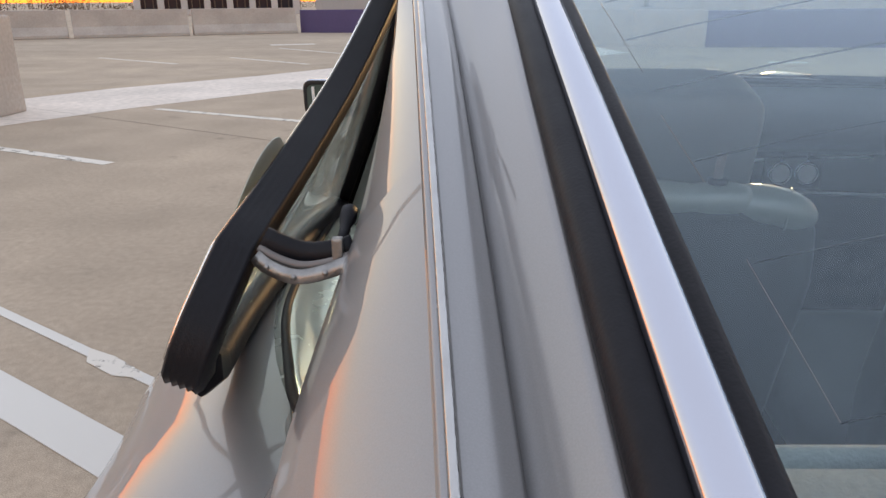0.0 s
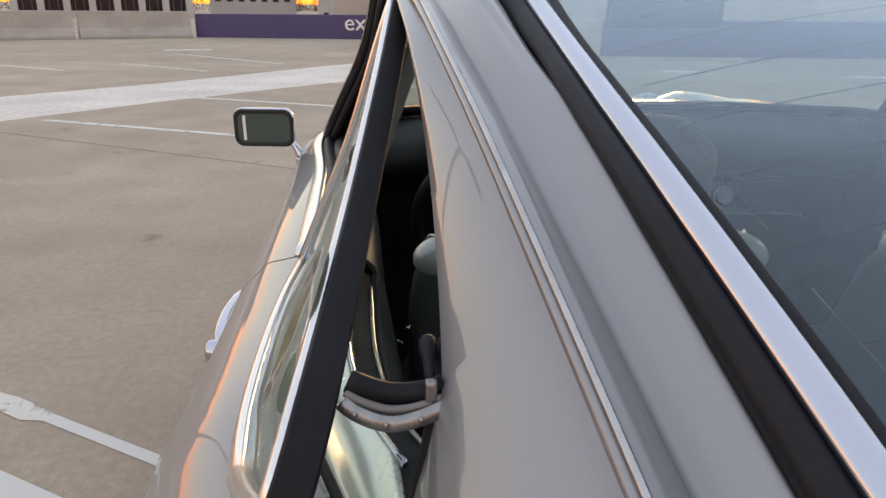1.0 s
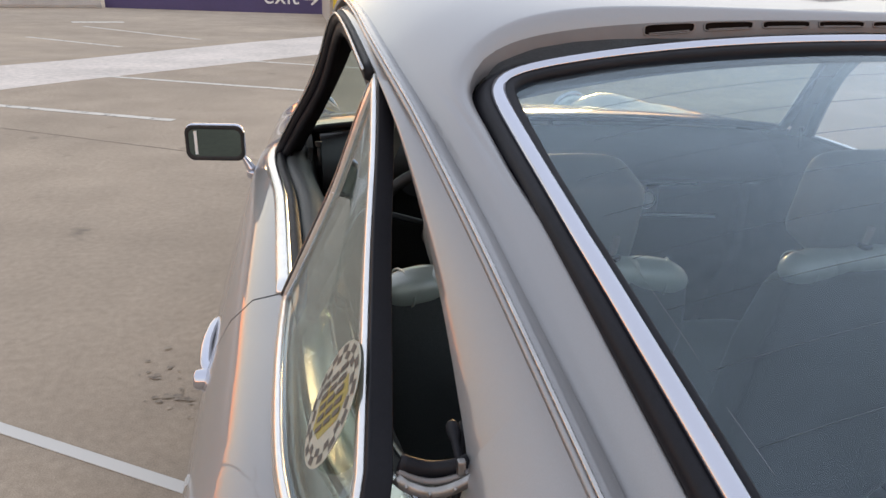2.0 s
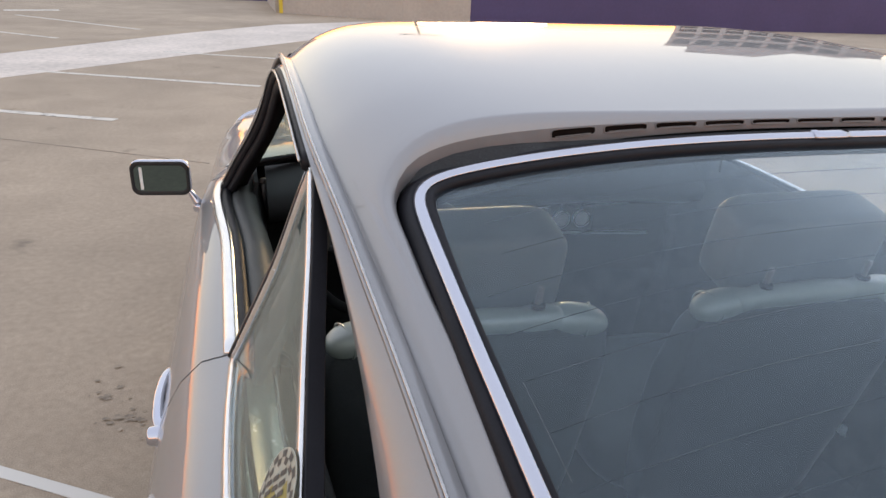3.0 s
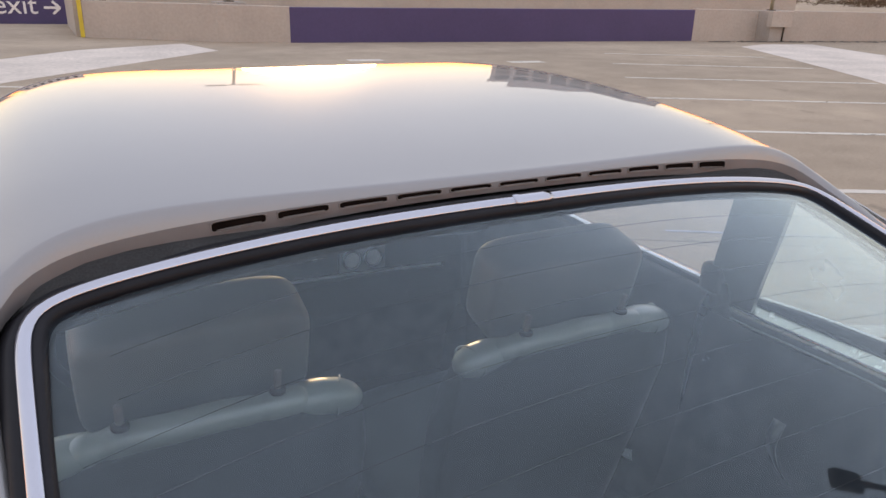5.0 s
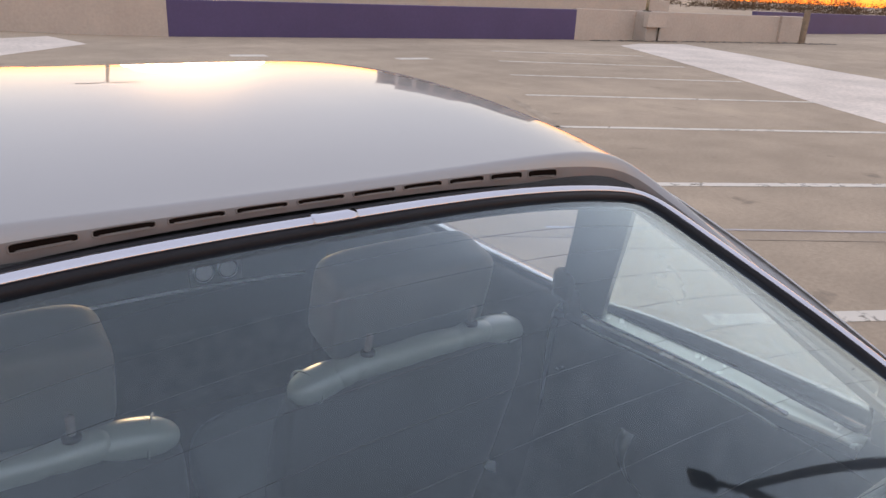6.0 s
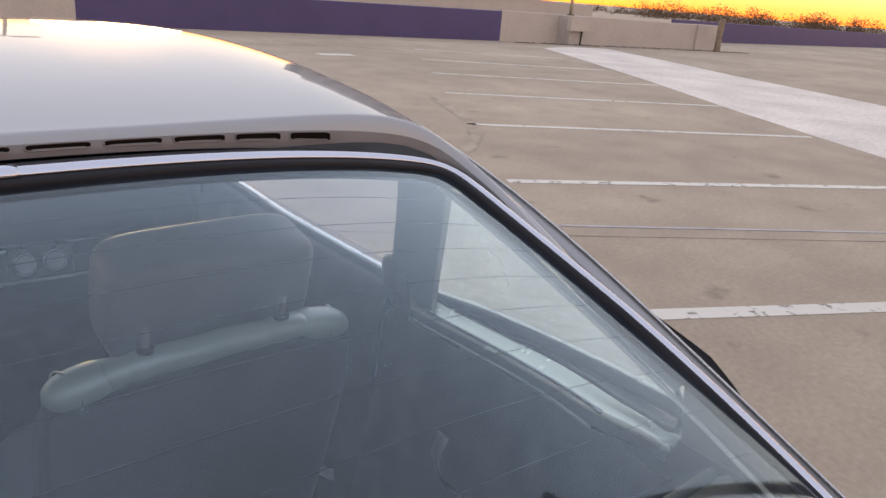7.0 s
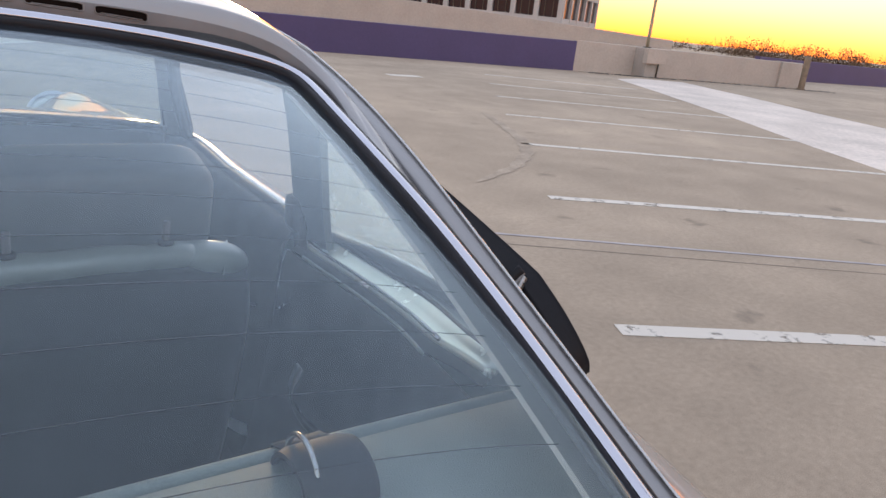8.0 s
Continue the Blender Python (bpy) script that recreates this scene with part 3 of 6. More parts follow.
# ---- light poles ----
def light_pole(at, height, head_yaw, base_h=0.8, base_w=0.7, tan=True, head=0.58, wide=0.26):
    e = empty("light_pole", "tall parking-lot light pole with twin flat heads on a concrete base", "light pole", group="light poles", at=(*at, 0))
    bm = box((base_w, base_w, base_h), (0, 0, base_h / 2), 0.03)
    part("base", bm, BARR, e, "grey concrete base block", smooth=False)
    bm = sweep([Vector((0, 0, base_h + (height - base_h) * i / 8)) for i in range(9)], ring_profile(0.06, 12), (0, 1, 0), taper=[1 - 0.35 * i / 8 for i in range(9)])
    part("pole", bm, POLE if tan else STEEL, e)
    bm = cyl(0.15, 0.03, (0, 0, base_h + 0.015), n=20, bevel=0.006)
    part("flange", bm, STEEL, e)
    m = Matrix.Rotation(radians(head_yaw), 4, "Z")
    for s in (-1, 1):
        bm = tube([m @ Vector((s * 0.02, 0, height - 0.12)), m @ Vector((s * 0.10, 0, height - 0.05)), m @ Vector((s * (0.49 - head / 2), 0, height))], 0.035, 8)
        part("arm", bm, STEEL, e)
        bm = box((head, wide, 0.09), (s * (0.76 - 0.29 - max(0, 0.58 - head) * 0.15), 0, height + 0.01), 0.025)
        bmesh.ops.transform(bm, matrix=m, verts=bm.verts)
        part("lamp_head", bm, STEEL, e, smooth=False)
    return e


light_pole((4.15, 20.4), 4.85, -10, 0.93, 0.75)
light_pole((20.95, 16.75), 4.85, -10, 0.97, 0.8)
light_pole((-6.05, 7.05), 4.85, 60, 1.02, 1.2)
light_pole((4.74, -0.38), 4.85, 152, 0.9, 0.8, tan=False, head=0.30, wide=0.19)

# junction boxes on the wall by the poles
for x, y, z, w in ((4.0, 19.95, 0.62, 0.62), (20.9, 16.3, 0.72, 0.85)):
    bm = box((w, 0.22, 0.5), (0, 0, 0), 0.02)
    o = part("junction_box", bm, WALL, smooth=False)
    o.matrix_world = pose(x, y, z, 0, 0, -9)
    tagged(o, "off-white metal junction box fixed to the parapet", "junction box", "junction boxes on the wall")
    bm = tube([Vector((x + w * 0.3, y, z - 0.25)), Vector((x + w * 0.3, y + 0.02, 0.0))], 0.025, 8)
    tagged(part("conduit", bm, STEEL), "dark conduit running from box to deck", "conduit")

# ---- office building beyond the parapet ----
FACADE = material("office_facade", (0.42, 0.40, 0.39), 0.7, vary=0.06, scale=0.3, fine=0.04, fine_scale=6)
DARKGLASS = material("office_window", (0.012, 0.015, 0.022), 0.15, coat=0.0, spec=0.2, vary=0.1, scale=0.5)


def office(at, yaw, w, d, levels, storey=3.7, base=-9.0, top_step=True):
    e = empty("office_building", "pale concrete office building with rows of dark windows", "building", at=(*at, 0))
    e.rotation_euler = (0, 0, radians(yaw))
    h = base + levels * storey
    bm = box((w - 0.5, d - 0.5, levels * storey), (0, d / 2, base + levels * storey / 2))
    part("wall", bm, DARKGLASS, e, "dark glazed core", smooth=False)
    bay = w / 7
    for k in range(levels):
        z = base + k * storey
        bm = box((w, d, 1.35), (0, d / 2, z + 0.68), 0.04)
        part("spandrel_band", bm, FACADE, e, smooth=False)
        for i in range(8):
            bm = box((0.55, 0.5, storey), (-w / 2 + 0.28 + i * (w - 0.56) / 7, 0.2, z + storey / 2), 0.03)
            part("pier", bm, FACADE, e, smooth=False)
        for i in range(6):
            bm = box((0.5, 0.5, storey), (w / 2 - 0.2, 0.28 + i * (d - 0.56) / 5, z + storey / 2), 0.03)
            part("pier", bm, FACADE, e, smooth=False)
        if z > -2:
            for i in range(7):
                x = -w / 2 + 0.28 + (i + 0.5) * (w - 0.56) / 7
                for s in (-0.3, 0.3):
                    bm = box((0.07, 0.1, storey - 1.35), (x + s * bay / 2 * 1.1, 0.22, z + 1.35 + (storey - 1.35) / 2))
                    part("mullion", bm, STEEL, e, smooth=False)
    bm = box((w + 0.3, d + 0.3, 1.2), (0, d / 2, h + 0.6), 0.05)
    part("roof", bm, FACADE, e, "pale roof parapet", smooth=False)
    if top_step:
        bm = box((w * 0.45, d * 0.6, 3.4), (-w * 0.22, d / 2, h + 2.6), 0.05)
        part("plant_room", bm, FACADE, e, smooth=False)
    return e


office((49.5, 63.6), -57.4, 18.2, 18, 7, base=-10.2)

# ---- distant trees ----
LEAF = material("bare_dusk_foliage", (0.10, 0.06, 0.034), 0.9, vary=0.35, scale=0.4, fine=0.3, fine_scale=4)
rng = random.Random(11)
nrg = np.random.default_rng(11)


def tree_clump(x, y, z0, h, w, leaves):
    """Trunk, limbs and a ragged crown of small leaf faces: quads as an array of corners."""
    quads = []
    for i in range(7):
        a, k = rng.uniform(0, 6.28), rng.uniform(0.15, 0.42)
        p, q = np.array((x, y, z0)), np.array((x + math.cos(a) * w * k, y + math.sin(a) * w * k, z0 + h * rng.uniform(0.7, 1.0)))
        t = np.array((0.16, 0.0, 0.0))
        quads.append([p - t, p + t, q + t * 0.15, q - t * 0.15])
    a, r = nrg.uniform(0, 6.28, leaves), w * 0.5 * nrg.random(leaves) ** 0.45
    lobes = 1 + 0.16 * np.sin(3 * a + x) + 0.1 * np.sin(7 * a + y)
    top = 0.42 + 0.55 * np.sqrt(np.clip(1 - (r / (w * 0.52)) ** 2, 0, 1))
    c = np.c_[x + r * lobes * np.cos(a), y + r * lobes * np.sin(a) * 0.7, z0 + h * (0.30 + (top - 0.30) * nrg.random(leaves) ** 0.55) + nrg.normal(0, 0.16, leaves)]
    u = nrg.normal(size=(leaves, 3))
    v = np.cross(u, nrg.normal(size=(leaves, 3)))
    size = nrg.uniform(0.05, 0.17, (leaves, 1))
    u = u / np.linalg.norm(u, axis=1)[:, None] * size
    v = v / np.linalg.norm(v, axis=1)[:, None] * size * nrg.uniform(0.5, 1, (leaves, 1))
    return np.concatenate([np.array(quads), np.stack([c + u, c + v, c - u, c - v], 1)])


clumps = []
for i in range(210):
    a = radians(rng.uniform(48, 84))
    dist = rng.uniform(125, 200)
    clumps.append(tree_clump(dist * math.sin(a), dist * math.cos(a), -7.6, rng.uniform(8.8, 11.6) - (1.6 if a < radians(56) else 0), rng.uniform(5, 9), 900))
for i in range(90):
    a = radians(rng.uniform(-40, 6))
    dist = rng.uniform(110, 170)
    clumps.append(tree_clump(dist * math.sin(a), dist * math.cos(a), -9, rng.uniform(10, 14), rng.uniform(5, 9), 600))
corners = np.concatenate(clumps).reshape(-1, 3)
wood_mesh = bpy.data.meshes.new("far_woods")
wood_mesh.from_pydata(corners.tolist(), [], np.arange(len(corners)).reshape(-1, 4).tolist())
wood_mesh.materials.append(LEAF)
tagged(new("far_woods", wood_mesh), "dark distant tree line against the sunset", "trees", kind="stuff")
# lower buildings beyond the barriers
for a, dist, w, h in ((-19, 70, 14, 3.2), (-9, 85, 9, 4.5), (-1.5, 80, 8, 5.0), (12, 90, 16, 3.0)):
    r_ = radians(a)
    e = office((dist * math.sin(r_), dist * math.cos(r_)), -a, w, 9, 3, storey=(h + 9) / 3, top_step=False)
    tagged(e, "low dark building silhouetted against the sunset", "building")


# ---- the car: y runs forward, x = 0 is its middle ----
car = empty("car", "silver classic coupe parked with both quarter windows open", "car")
SIZE, RIDE = 0.965, 0.0627  # the body is drawn at 1 : 1.036 and stands this far over the deck
car.scale, car.location = (SIZE, SIZE, SIZE), (0, 0, RIDE)


def chrome_x(y):
    return 0.4969 + 0.0472 * y - 0.0718 * y * y


def side_z(y):
    return 1.1034 + 0.3231 * y - 0.1564 * y * y + 0.15 * max(0.0, y - 0.1) ** 2


GUTTER = [(-0.62, 0.484, 0.845), (-0.4, 0.506, 0.932), (-0.25, 0.519, 0.983), (-0.1, 0.532, 1.038), (0.0, 0.541, 1.074), (0.1, 0.550, 1.109), (0.2, 0.559, 1.140), (0.3, 0.567, 1.167), (0.4, 0.575, 1.189),
          (0.5, 0.581, 1.208), (0.7, 0.583, 1.232), (0.9, 0.583, 1.243), (1.0, 0.583, 1.240), (1.1, 0.588, 1.216), (1.2, 0.608, 1.147), (1.3, 0.650, 1.052), (1.4, 0.694, 0.955), (1.5, 0.715, 0.87)]
EDGE = [(-0.62, 0.545, 0.80), (-0.4, 0.572, 0.882), (-0.2, 0.593, 0.952), (-0.1, 0.596, 0.990), (0.02, 0.585, 1.037), (0.15, 0.582, 1.095), (0.28, 0.587, 1.150), (0.4, 0.592, 1.180), (0.5, 0.595, 1.198),
        (0.7, 0.596, 1.220), (0.9, 0.596, 1.230), (1.0, 0.598, 1.226), (1.1, 0.602, 1.202), (1.2, 0.622, 1.128), (1.3, 0.674, 1.022), (1.39, 0.718, 0.922), (1.5, 0.735, 0.84)]


def gutter(y):
    return spline(GUTTER, y)


def edge(y):
    return spline(EDGE, y)


def shell(x, y):
    """Height of the tail: rear glass in the middle, then down to the gutter."""
    u, xc = abs(x), chrome_x(y)
    if u <= xc:
        return side_z(y) + 0.045 * (1 - (u / xc) ** 2.6)
    gx, gz = gutter(y)
    t = min(1.0, (u - xc) / max(gx - 0.004 - xc, 1e-4))
    return side_z(y) * (1 - t) + gz * t


def roof_z(x, y):
    gx, gz = gutter(y)
    a, b, c = (y - 0.9) * (y - 1.4) / 0.66, (y - 0.3) * (y - 1.4) / -0.30, (y - 0.3) * (y - 0.9) / 0.55
    zc = 1.26 * a + 1.31 * b + 1.283 * c - 2.2 * max(0.0, y - 1.1) ** 2
    return gz + (zc - gz) * (1 - min(1, abs(x) / gx) ** 8.0)


# rear window outline, anticlockwise from the lower middle
def window_outline(off=0.0, n=181):
    top, y1, yb = 0.3085, -0.017, -0.46
    u = np.linspace(0, 1, n)
    turn = (u - np.sin(2 * math.pi * u) / (2 * math.pi)) * math.pi / 2
    pts = []
    for th in turn:
        x, q = max(math.cos(th), 0) ** 0.1, max(math.sin(th), 0) ** 0.1
        y = y1 + (top + 0.015 * x * x - y1) * q
        pts.append((x * chrome_x(y1 + (y - y1) * 0.6), y))
    low = []
    for th in turn[::3]:
        x, q = max(math.cos(th), 0) ** (2 / 9), max(math.sin(th), 0) ** (2 / 9)
        y = y1 + (yb - y1) * q
        low.append((x * chrome_x(y1 + (y - y1) * 0.6), y))
    half = low[::-1] + pts[1:]
    loop = half + [(-x, y) for x, y in half[::-1][1:-1]]
    loop = [(x + 0.022 * max(0.0, 0.05 - y), y) for x, y in loop]  # drawn a little askew at the tail
    # even spacing
    p = np.array(loop + [loop[0]])
    s = np.r_[0, np.cumsum(np.linalg.norm(np.diff(p, axis=0), axis=1))]
    q = np.linspace(0, s[-1], 361)[:-1]
    p = np.c_[np.interp(q, s, p[:, 0]), np.interp(q, s, p[:, 1])]
    if off:
        t = np.roll(p, -1, 0) - np.roll(p, 1, 0)
        t /= np.linalg.norm(t, axis=1)[:, None]
        p = p + off * np.c_[t[:, 1], -t[:, 0]]
    return p


def shell_point(x, y, lift=0.0):
    e = 0.004
    n = Vector((-(shell(x + e, y) - shell(x - e, y)) / (2 * e), -(shell(x, y + e) - shell(x, y - e)) / (2 * e), 1)).normalized()
    return Vector((x, y, shell(x, y))) + n * lift, n


def window_ring(name, side, top, mat, label):
    """A moulding round the rear window; its section (outward, up) changes from the sides to the top edge."""
    loop = window_outline(0.0)
    frames = []
    for x, y in loop:
        p, n = shell_point(x, y)
        frames.append((p, n.lerp(Vector((math.copysign(0.33, x), n.y / max(n.z, 0.3), 1)).normalized(), ramp(abs(x), 0.40, 0.47)), ramp(y, 0.14, 0.29)))
    rows = []
    for i, (p, u, k) in enumerate(frames):
        t = (frames[(i + 1) % len(frames)][0] - frames[i - 1][0]).normalized()
        w = t.cross(u).normalized()
        u = w.cross(t).normalized()
        rows.append([p + w * (a + (c - a) * k) + u * (b + (d - b) * k) for (a, b), (c, d) in zip(side, top)])
    bm = grid(rows + rows[:1], close=True)
    bmesh.ops.remove_doubles(bm, verts=bm.verts, dist=1e-6)
    bmesh.ops.recalc_face_normals(bm, faces=bm.faces)
    return part(name, bm, mat, car, label)


# roof skin: one panel with the rear window cut out of it, running down both pillars to the gutter
def panel_z(x, y):
    k = min(1.0, max(0.0, (y - 0.05) / 0.25))
    k = k * k * (3 - 2 * k)
    if y >= 0.30:
        return roof_z(x, y)
    return shell(x, y) * (1 - k) + roof_z(x, y) * k


ROOF_EDGE = []


def roll_point(p, out, top, h, d):
    """A point on the rolled rear edge of the roof: h of its run and d of its drop towards the window."""
    run = 0.006 * (1 - top) + 0.0145 * top
    z = panel_z(*p) * top + (shell(*p) + 0.0012) * (1 - top)
    low = (p[0] - out[0] * run, p[1] - out[1] * run)
    drop = 0.012 * (1 - top) + max(0.004, z - shell(*low) - 0.005) * top
    return Vector((p[0] - out[0] * run * h, p[1] - out[1] * run * h, z - drop * d))


def roof_panel():
    loop = window_outline(0.0)
    n = len(loop)
    t = np.roll(loop, -1, 0) - np.roll(loop, 1, 0)
    t /= np.linalg.norm(t, axis=1)[:, None]
    out = np.c_[t[:, 1], -t[:, 0]]
    keep = [i for i in range(n) if loop[i, 1] > -0.44]
    k = [j for j in range(len(keep)) if keep[j] - keep[j - 1] > 1]
    if k:
        keep = keep[k[0]:] + keep[:k[0]]
    inner, outer, lift = [], [], []
    for i in keep:
        x, y = loop[i]
        top = ramp(y, 0.08, 0.31)
        o = 0.0160 + 0.0230 * top
        inner.append(loop[i] + out[i] * o)
        lift.append(top)
        if y < 0.12:
            oy, ox = y, math.copysign(gutter(y)[0] - 0.003, x)
        elif y < 0.284 and abs(x) > 0.44:
            oy = 0.12 + (y - 0.12) * (0.38 / 0.164)
            ox = math.copysign(gutter(oy)[0] - 0.003, x)
        else:
            oy = 0.5
            ox = max(-1, min(1, x / 0.455)) * (gutter(0.5)[0] - 0.003)
        outer.append((ox, oy))
    bm = bmesh.new()
    rows = []
    # the edge rolls over convexly towards the window, deeper along the top
    for h, d in ((0.86, 0.55), (0.74, 0.36), (0.58, 0.19), (0.38, 0.075), (0.18, 0.015)):
        row = []
        for j in range(len(keep)):
            row.append(roll_point(inner[j], out[keep[j]], lift[j], h, d))
        rows.append(row)
    ROOF_EDGE.extend((Vector(inner[j]), Vector(out[keep[j]]), lift[j]) for j in range(len(keep)))
    for f in (0, 0.1, 0.2, 0.3, 0.4, 0.5, 0.56, 0.61, 0.66, 0.71, 0.76, 0.81, 0.86, 0.91, 0.96, 1):
        row = []
        for p, q, top in zip(inner, outer, lift):
            x, y = p[0] + (q[0] - p[0]) * f, p[1] + (q[1] - p[1]) * f
            # drip channel beside the gutter rail
            d = (1 - f) * math.hypot(q[0] - p[0], q[1] - p[1])
            dip = min(1, max(0, (0.015 - d) / 0.009)) * min(1, max(0, (0.30 - q[1]) / 0.15))
            # away from the vented middle the skin curves down to the window rubber
            w = (1 - top) * (1 - ramp(f, 0, 0.5))
            z = panel_z(x, y) * (1 - w) + (shell(x, y) + 0.0012) * w
            row.append(Vector((x, y, z - 0.0018 * dip * dip * (3 - 2 * dip))))
        rows.append(row)
    grid(rows, bm=bm)
    fracs = sorted({round(q[0] / (gutter(0.5)[0] - 0.003), 6) for q in outer if abs(q[1] - 0.5) < 1e-6})
    rows = []
    for y in np.linspace(0.5, 1.20, 40):
        gx = gutter(y)[0] - 0.003
        row = []
        for u in fracs:
            yy = y + 0.06 * (1 - u * u) * max(0, (y - 1.0) / 0.2)
            row.append(Vector((u * gx, yy, roof_z(u * gx, yy))))
        rows.append(row)
    grid(rows, bm=bm)
    bmesh.ops.remove_doubles(bm, verts=bm.verts, dist=2e-5)
    bmesh.ops.recalc_face_normals(bm, faces=bm.faces)
    return bm


part("roof", roof_panel(), PAINT, car, "smooth silver roof skin reflecting the sky")
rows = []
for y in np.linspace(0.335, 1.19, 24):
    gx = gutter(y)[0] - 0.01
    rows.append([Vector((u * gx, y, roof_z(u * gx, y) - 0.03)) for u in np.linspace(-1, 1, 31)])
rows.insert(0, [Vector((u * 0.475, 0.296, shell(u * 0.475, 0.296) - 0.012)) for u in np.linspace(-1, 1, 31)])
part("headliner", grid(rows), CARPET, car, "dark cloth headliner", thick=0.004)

# tail side panels from rear glass to sill
SIDE = {  # y: belt, shoulder, hip, waist, flank, sill as (x, z)
    -0.86: ((0.42, 0.60), (0.52, 0.585), (0.60, 0.54), (0.63, 0.47), (0.62, 0.40), (0.58, 0.30)),
    -0.62: ((0.60, 0.755), (0.68, 0.735), (0.745, 0.68), (0.775, 0.58), (0.77, 0.46), (0.72, 0.30)),
    -0.35: ((0.622, 0.87), (0.695, 0.845), (0.765, 0.79), (0.81, 0.69), (0.82, 0.52), (0.78, 0.28)),
    -0.10: ((0.632, 0.925), (0.706, 0.902), (0.775, 0.845), (0.82, 0.73), (0.83, 0.55), (0.79, 0.26)),
    0.0: ((0.622, 0.936), (0.710, 0.908), (0.778, 0.845), (0.82, 0.732), (0.828, 0.55), (0.783, 0.253)),
    0.10: ((0.656, 0.928), (0.722, 0.906), (0.780, 0.845), (0.82, 0.734), (0.826, 0.55), (0.776, 0.246)),
    0.20: ((0.683, 0.921), (0.738, 0.907), (0.788, 0.854), (0.82, 0.735), (0.825, 0.55), (0.77, 0.24)),
    0.32: ((0.698, 0.914), (0.742, 0.904), (0.788, 0.852), (0.822, 0.735), (0.824, 0.545), (0.76, 0.23)),
    0.52: ((0.703, 0.907), (0.745, 0.898), (0.787, 0.850), (0.826, 0.735), (0.822, 0.54), (0.75, 0.22)),
    1.00: ((0.713, 0.908), (0.750, 0.900), (0.785, 0.852), (0.824, 0.735), (0.818, 0.53), (0.75, 0.22)),
    1.45: ((0.729, 0.910), (0.757, 0.902), (0.782, 0.855), (0.81, 0.74), (0.808, 0.53), (0.75, 0.22)),
    1.75: ((0.60, 0.905), (0.68, 0.90), (0.745, 0.855), (0.79, 0.74), (0.80, 0.53), (0.75, 0.25)),
    2.2: ((0.52, 0.84), (0.63, 0.875), (0.73, 0.835), (0.785, 0.71), (0.80, 0.53), (0.76, 0.28)),
    2.7: ((0.46, 0.735), (0.60, 0.825), (0.70, 0.775), (0.75, 0.64), (0.76, 0.49), (0.70, 0.28)),
    3.02: ((0.34, 0.55), (0.50, 0.60), (0.575, 0.57), (0.60, 0.50), (0.60, 0.42), (0.55, 0.28)),
}
AXLES = ((-0.05, 0.335), (2.2, 0.335))


def side_section(y, n=19):
    """Section of the lower body from the belt down to the sill, opened round the wheels."""
    ctrl = [spline([(k, v[j][0], v[j][1]) for k, v in sorted(SIDE.items())], y) for j in range(6)]
    pts = through_points([(c[0], y, c[1]) for c in ctrl], n)
    for ay, r in AXLES:
        d = abs(y - ay)
        if d < r + 0.02:
            top = 0.31 + math.sqrt(max((r + 0.02) ** 2 - d * d, 0))
            for p in pts:
                if p.z < top:
                    p.z = top
    return pts


def mirror(p, s):
    """A point of the drawn side on either side: the car leans a little, its left flank lower, its right one drawn in."""
    if s < 0:
        return Vector((-p.x, p.y, p.z - 0.026 * ramp(p.x, 0.54, 0.63) * ramp(p.z, 1.2, 1.05) * ramp(p.z, 0.3, 0.6)))
    return Vector((p.x - 0.02 * ramp(p.x, 0.57, 0.67), p.y, p.z))


def side_panel(name, y0, y1, s, parent, label, mat=PAINT, n=30):
    rows = [[mirror(p, s) for p in side_section(y)] for y in np.linspace(y0, y1, n)]
    return part(name, grid(rows), mat, parent, label, thick=0.004)


def pillar_side(y):
    """From the gutter foot down to the edge of the side windows."""
    gx, gz = gutter(y)
    ex, ez = edge(y)
    return [Vector((gx - 0.004, y, gz + 0.0005)), Vector((gx, y, gz - 0.002)), Vector((gx * 0.6 + ex * 0.4 + 0.002, y, gz * 0.6 + ez * 0.4 - 0.002)), Vector((gx * 0.2 + ex * 0.8 + 0.003, y, gz * 0.2 + ez * 0.8)),
            Vector((ex, y, ez)), Vector((ex - 0.004, y, ez - 0.006)), Vector((ex - 0.020, y, ez - 0.010))]


def pillar_top(y):
    gx = gutter(y)[0]
    return [Vector((x, y, shell(x, y))) for x in np.linspace(min(chrome_x(min(y, 0.2)) + 0.015, gx - 0.012), gx - 0.002, 6)]


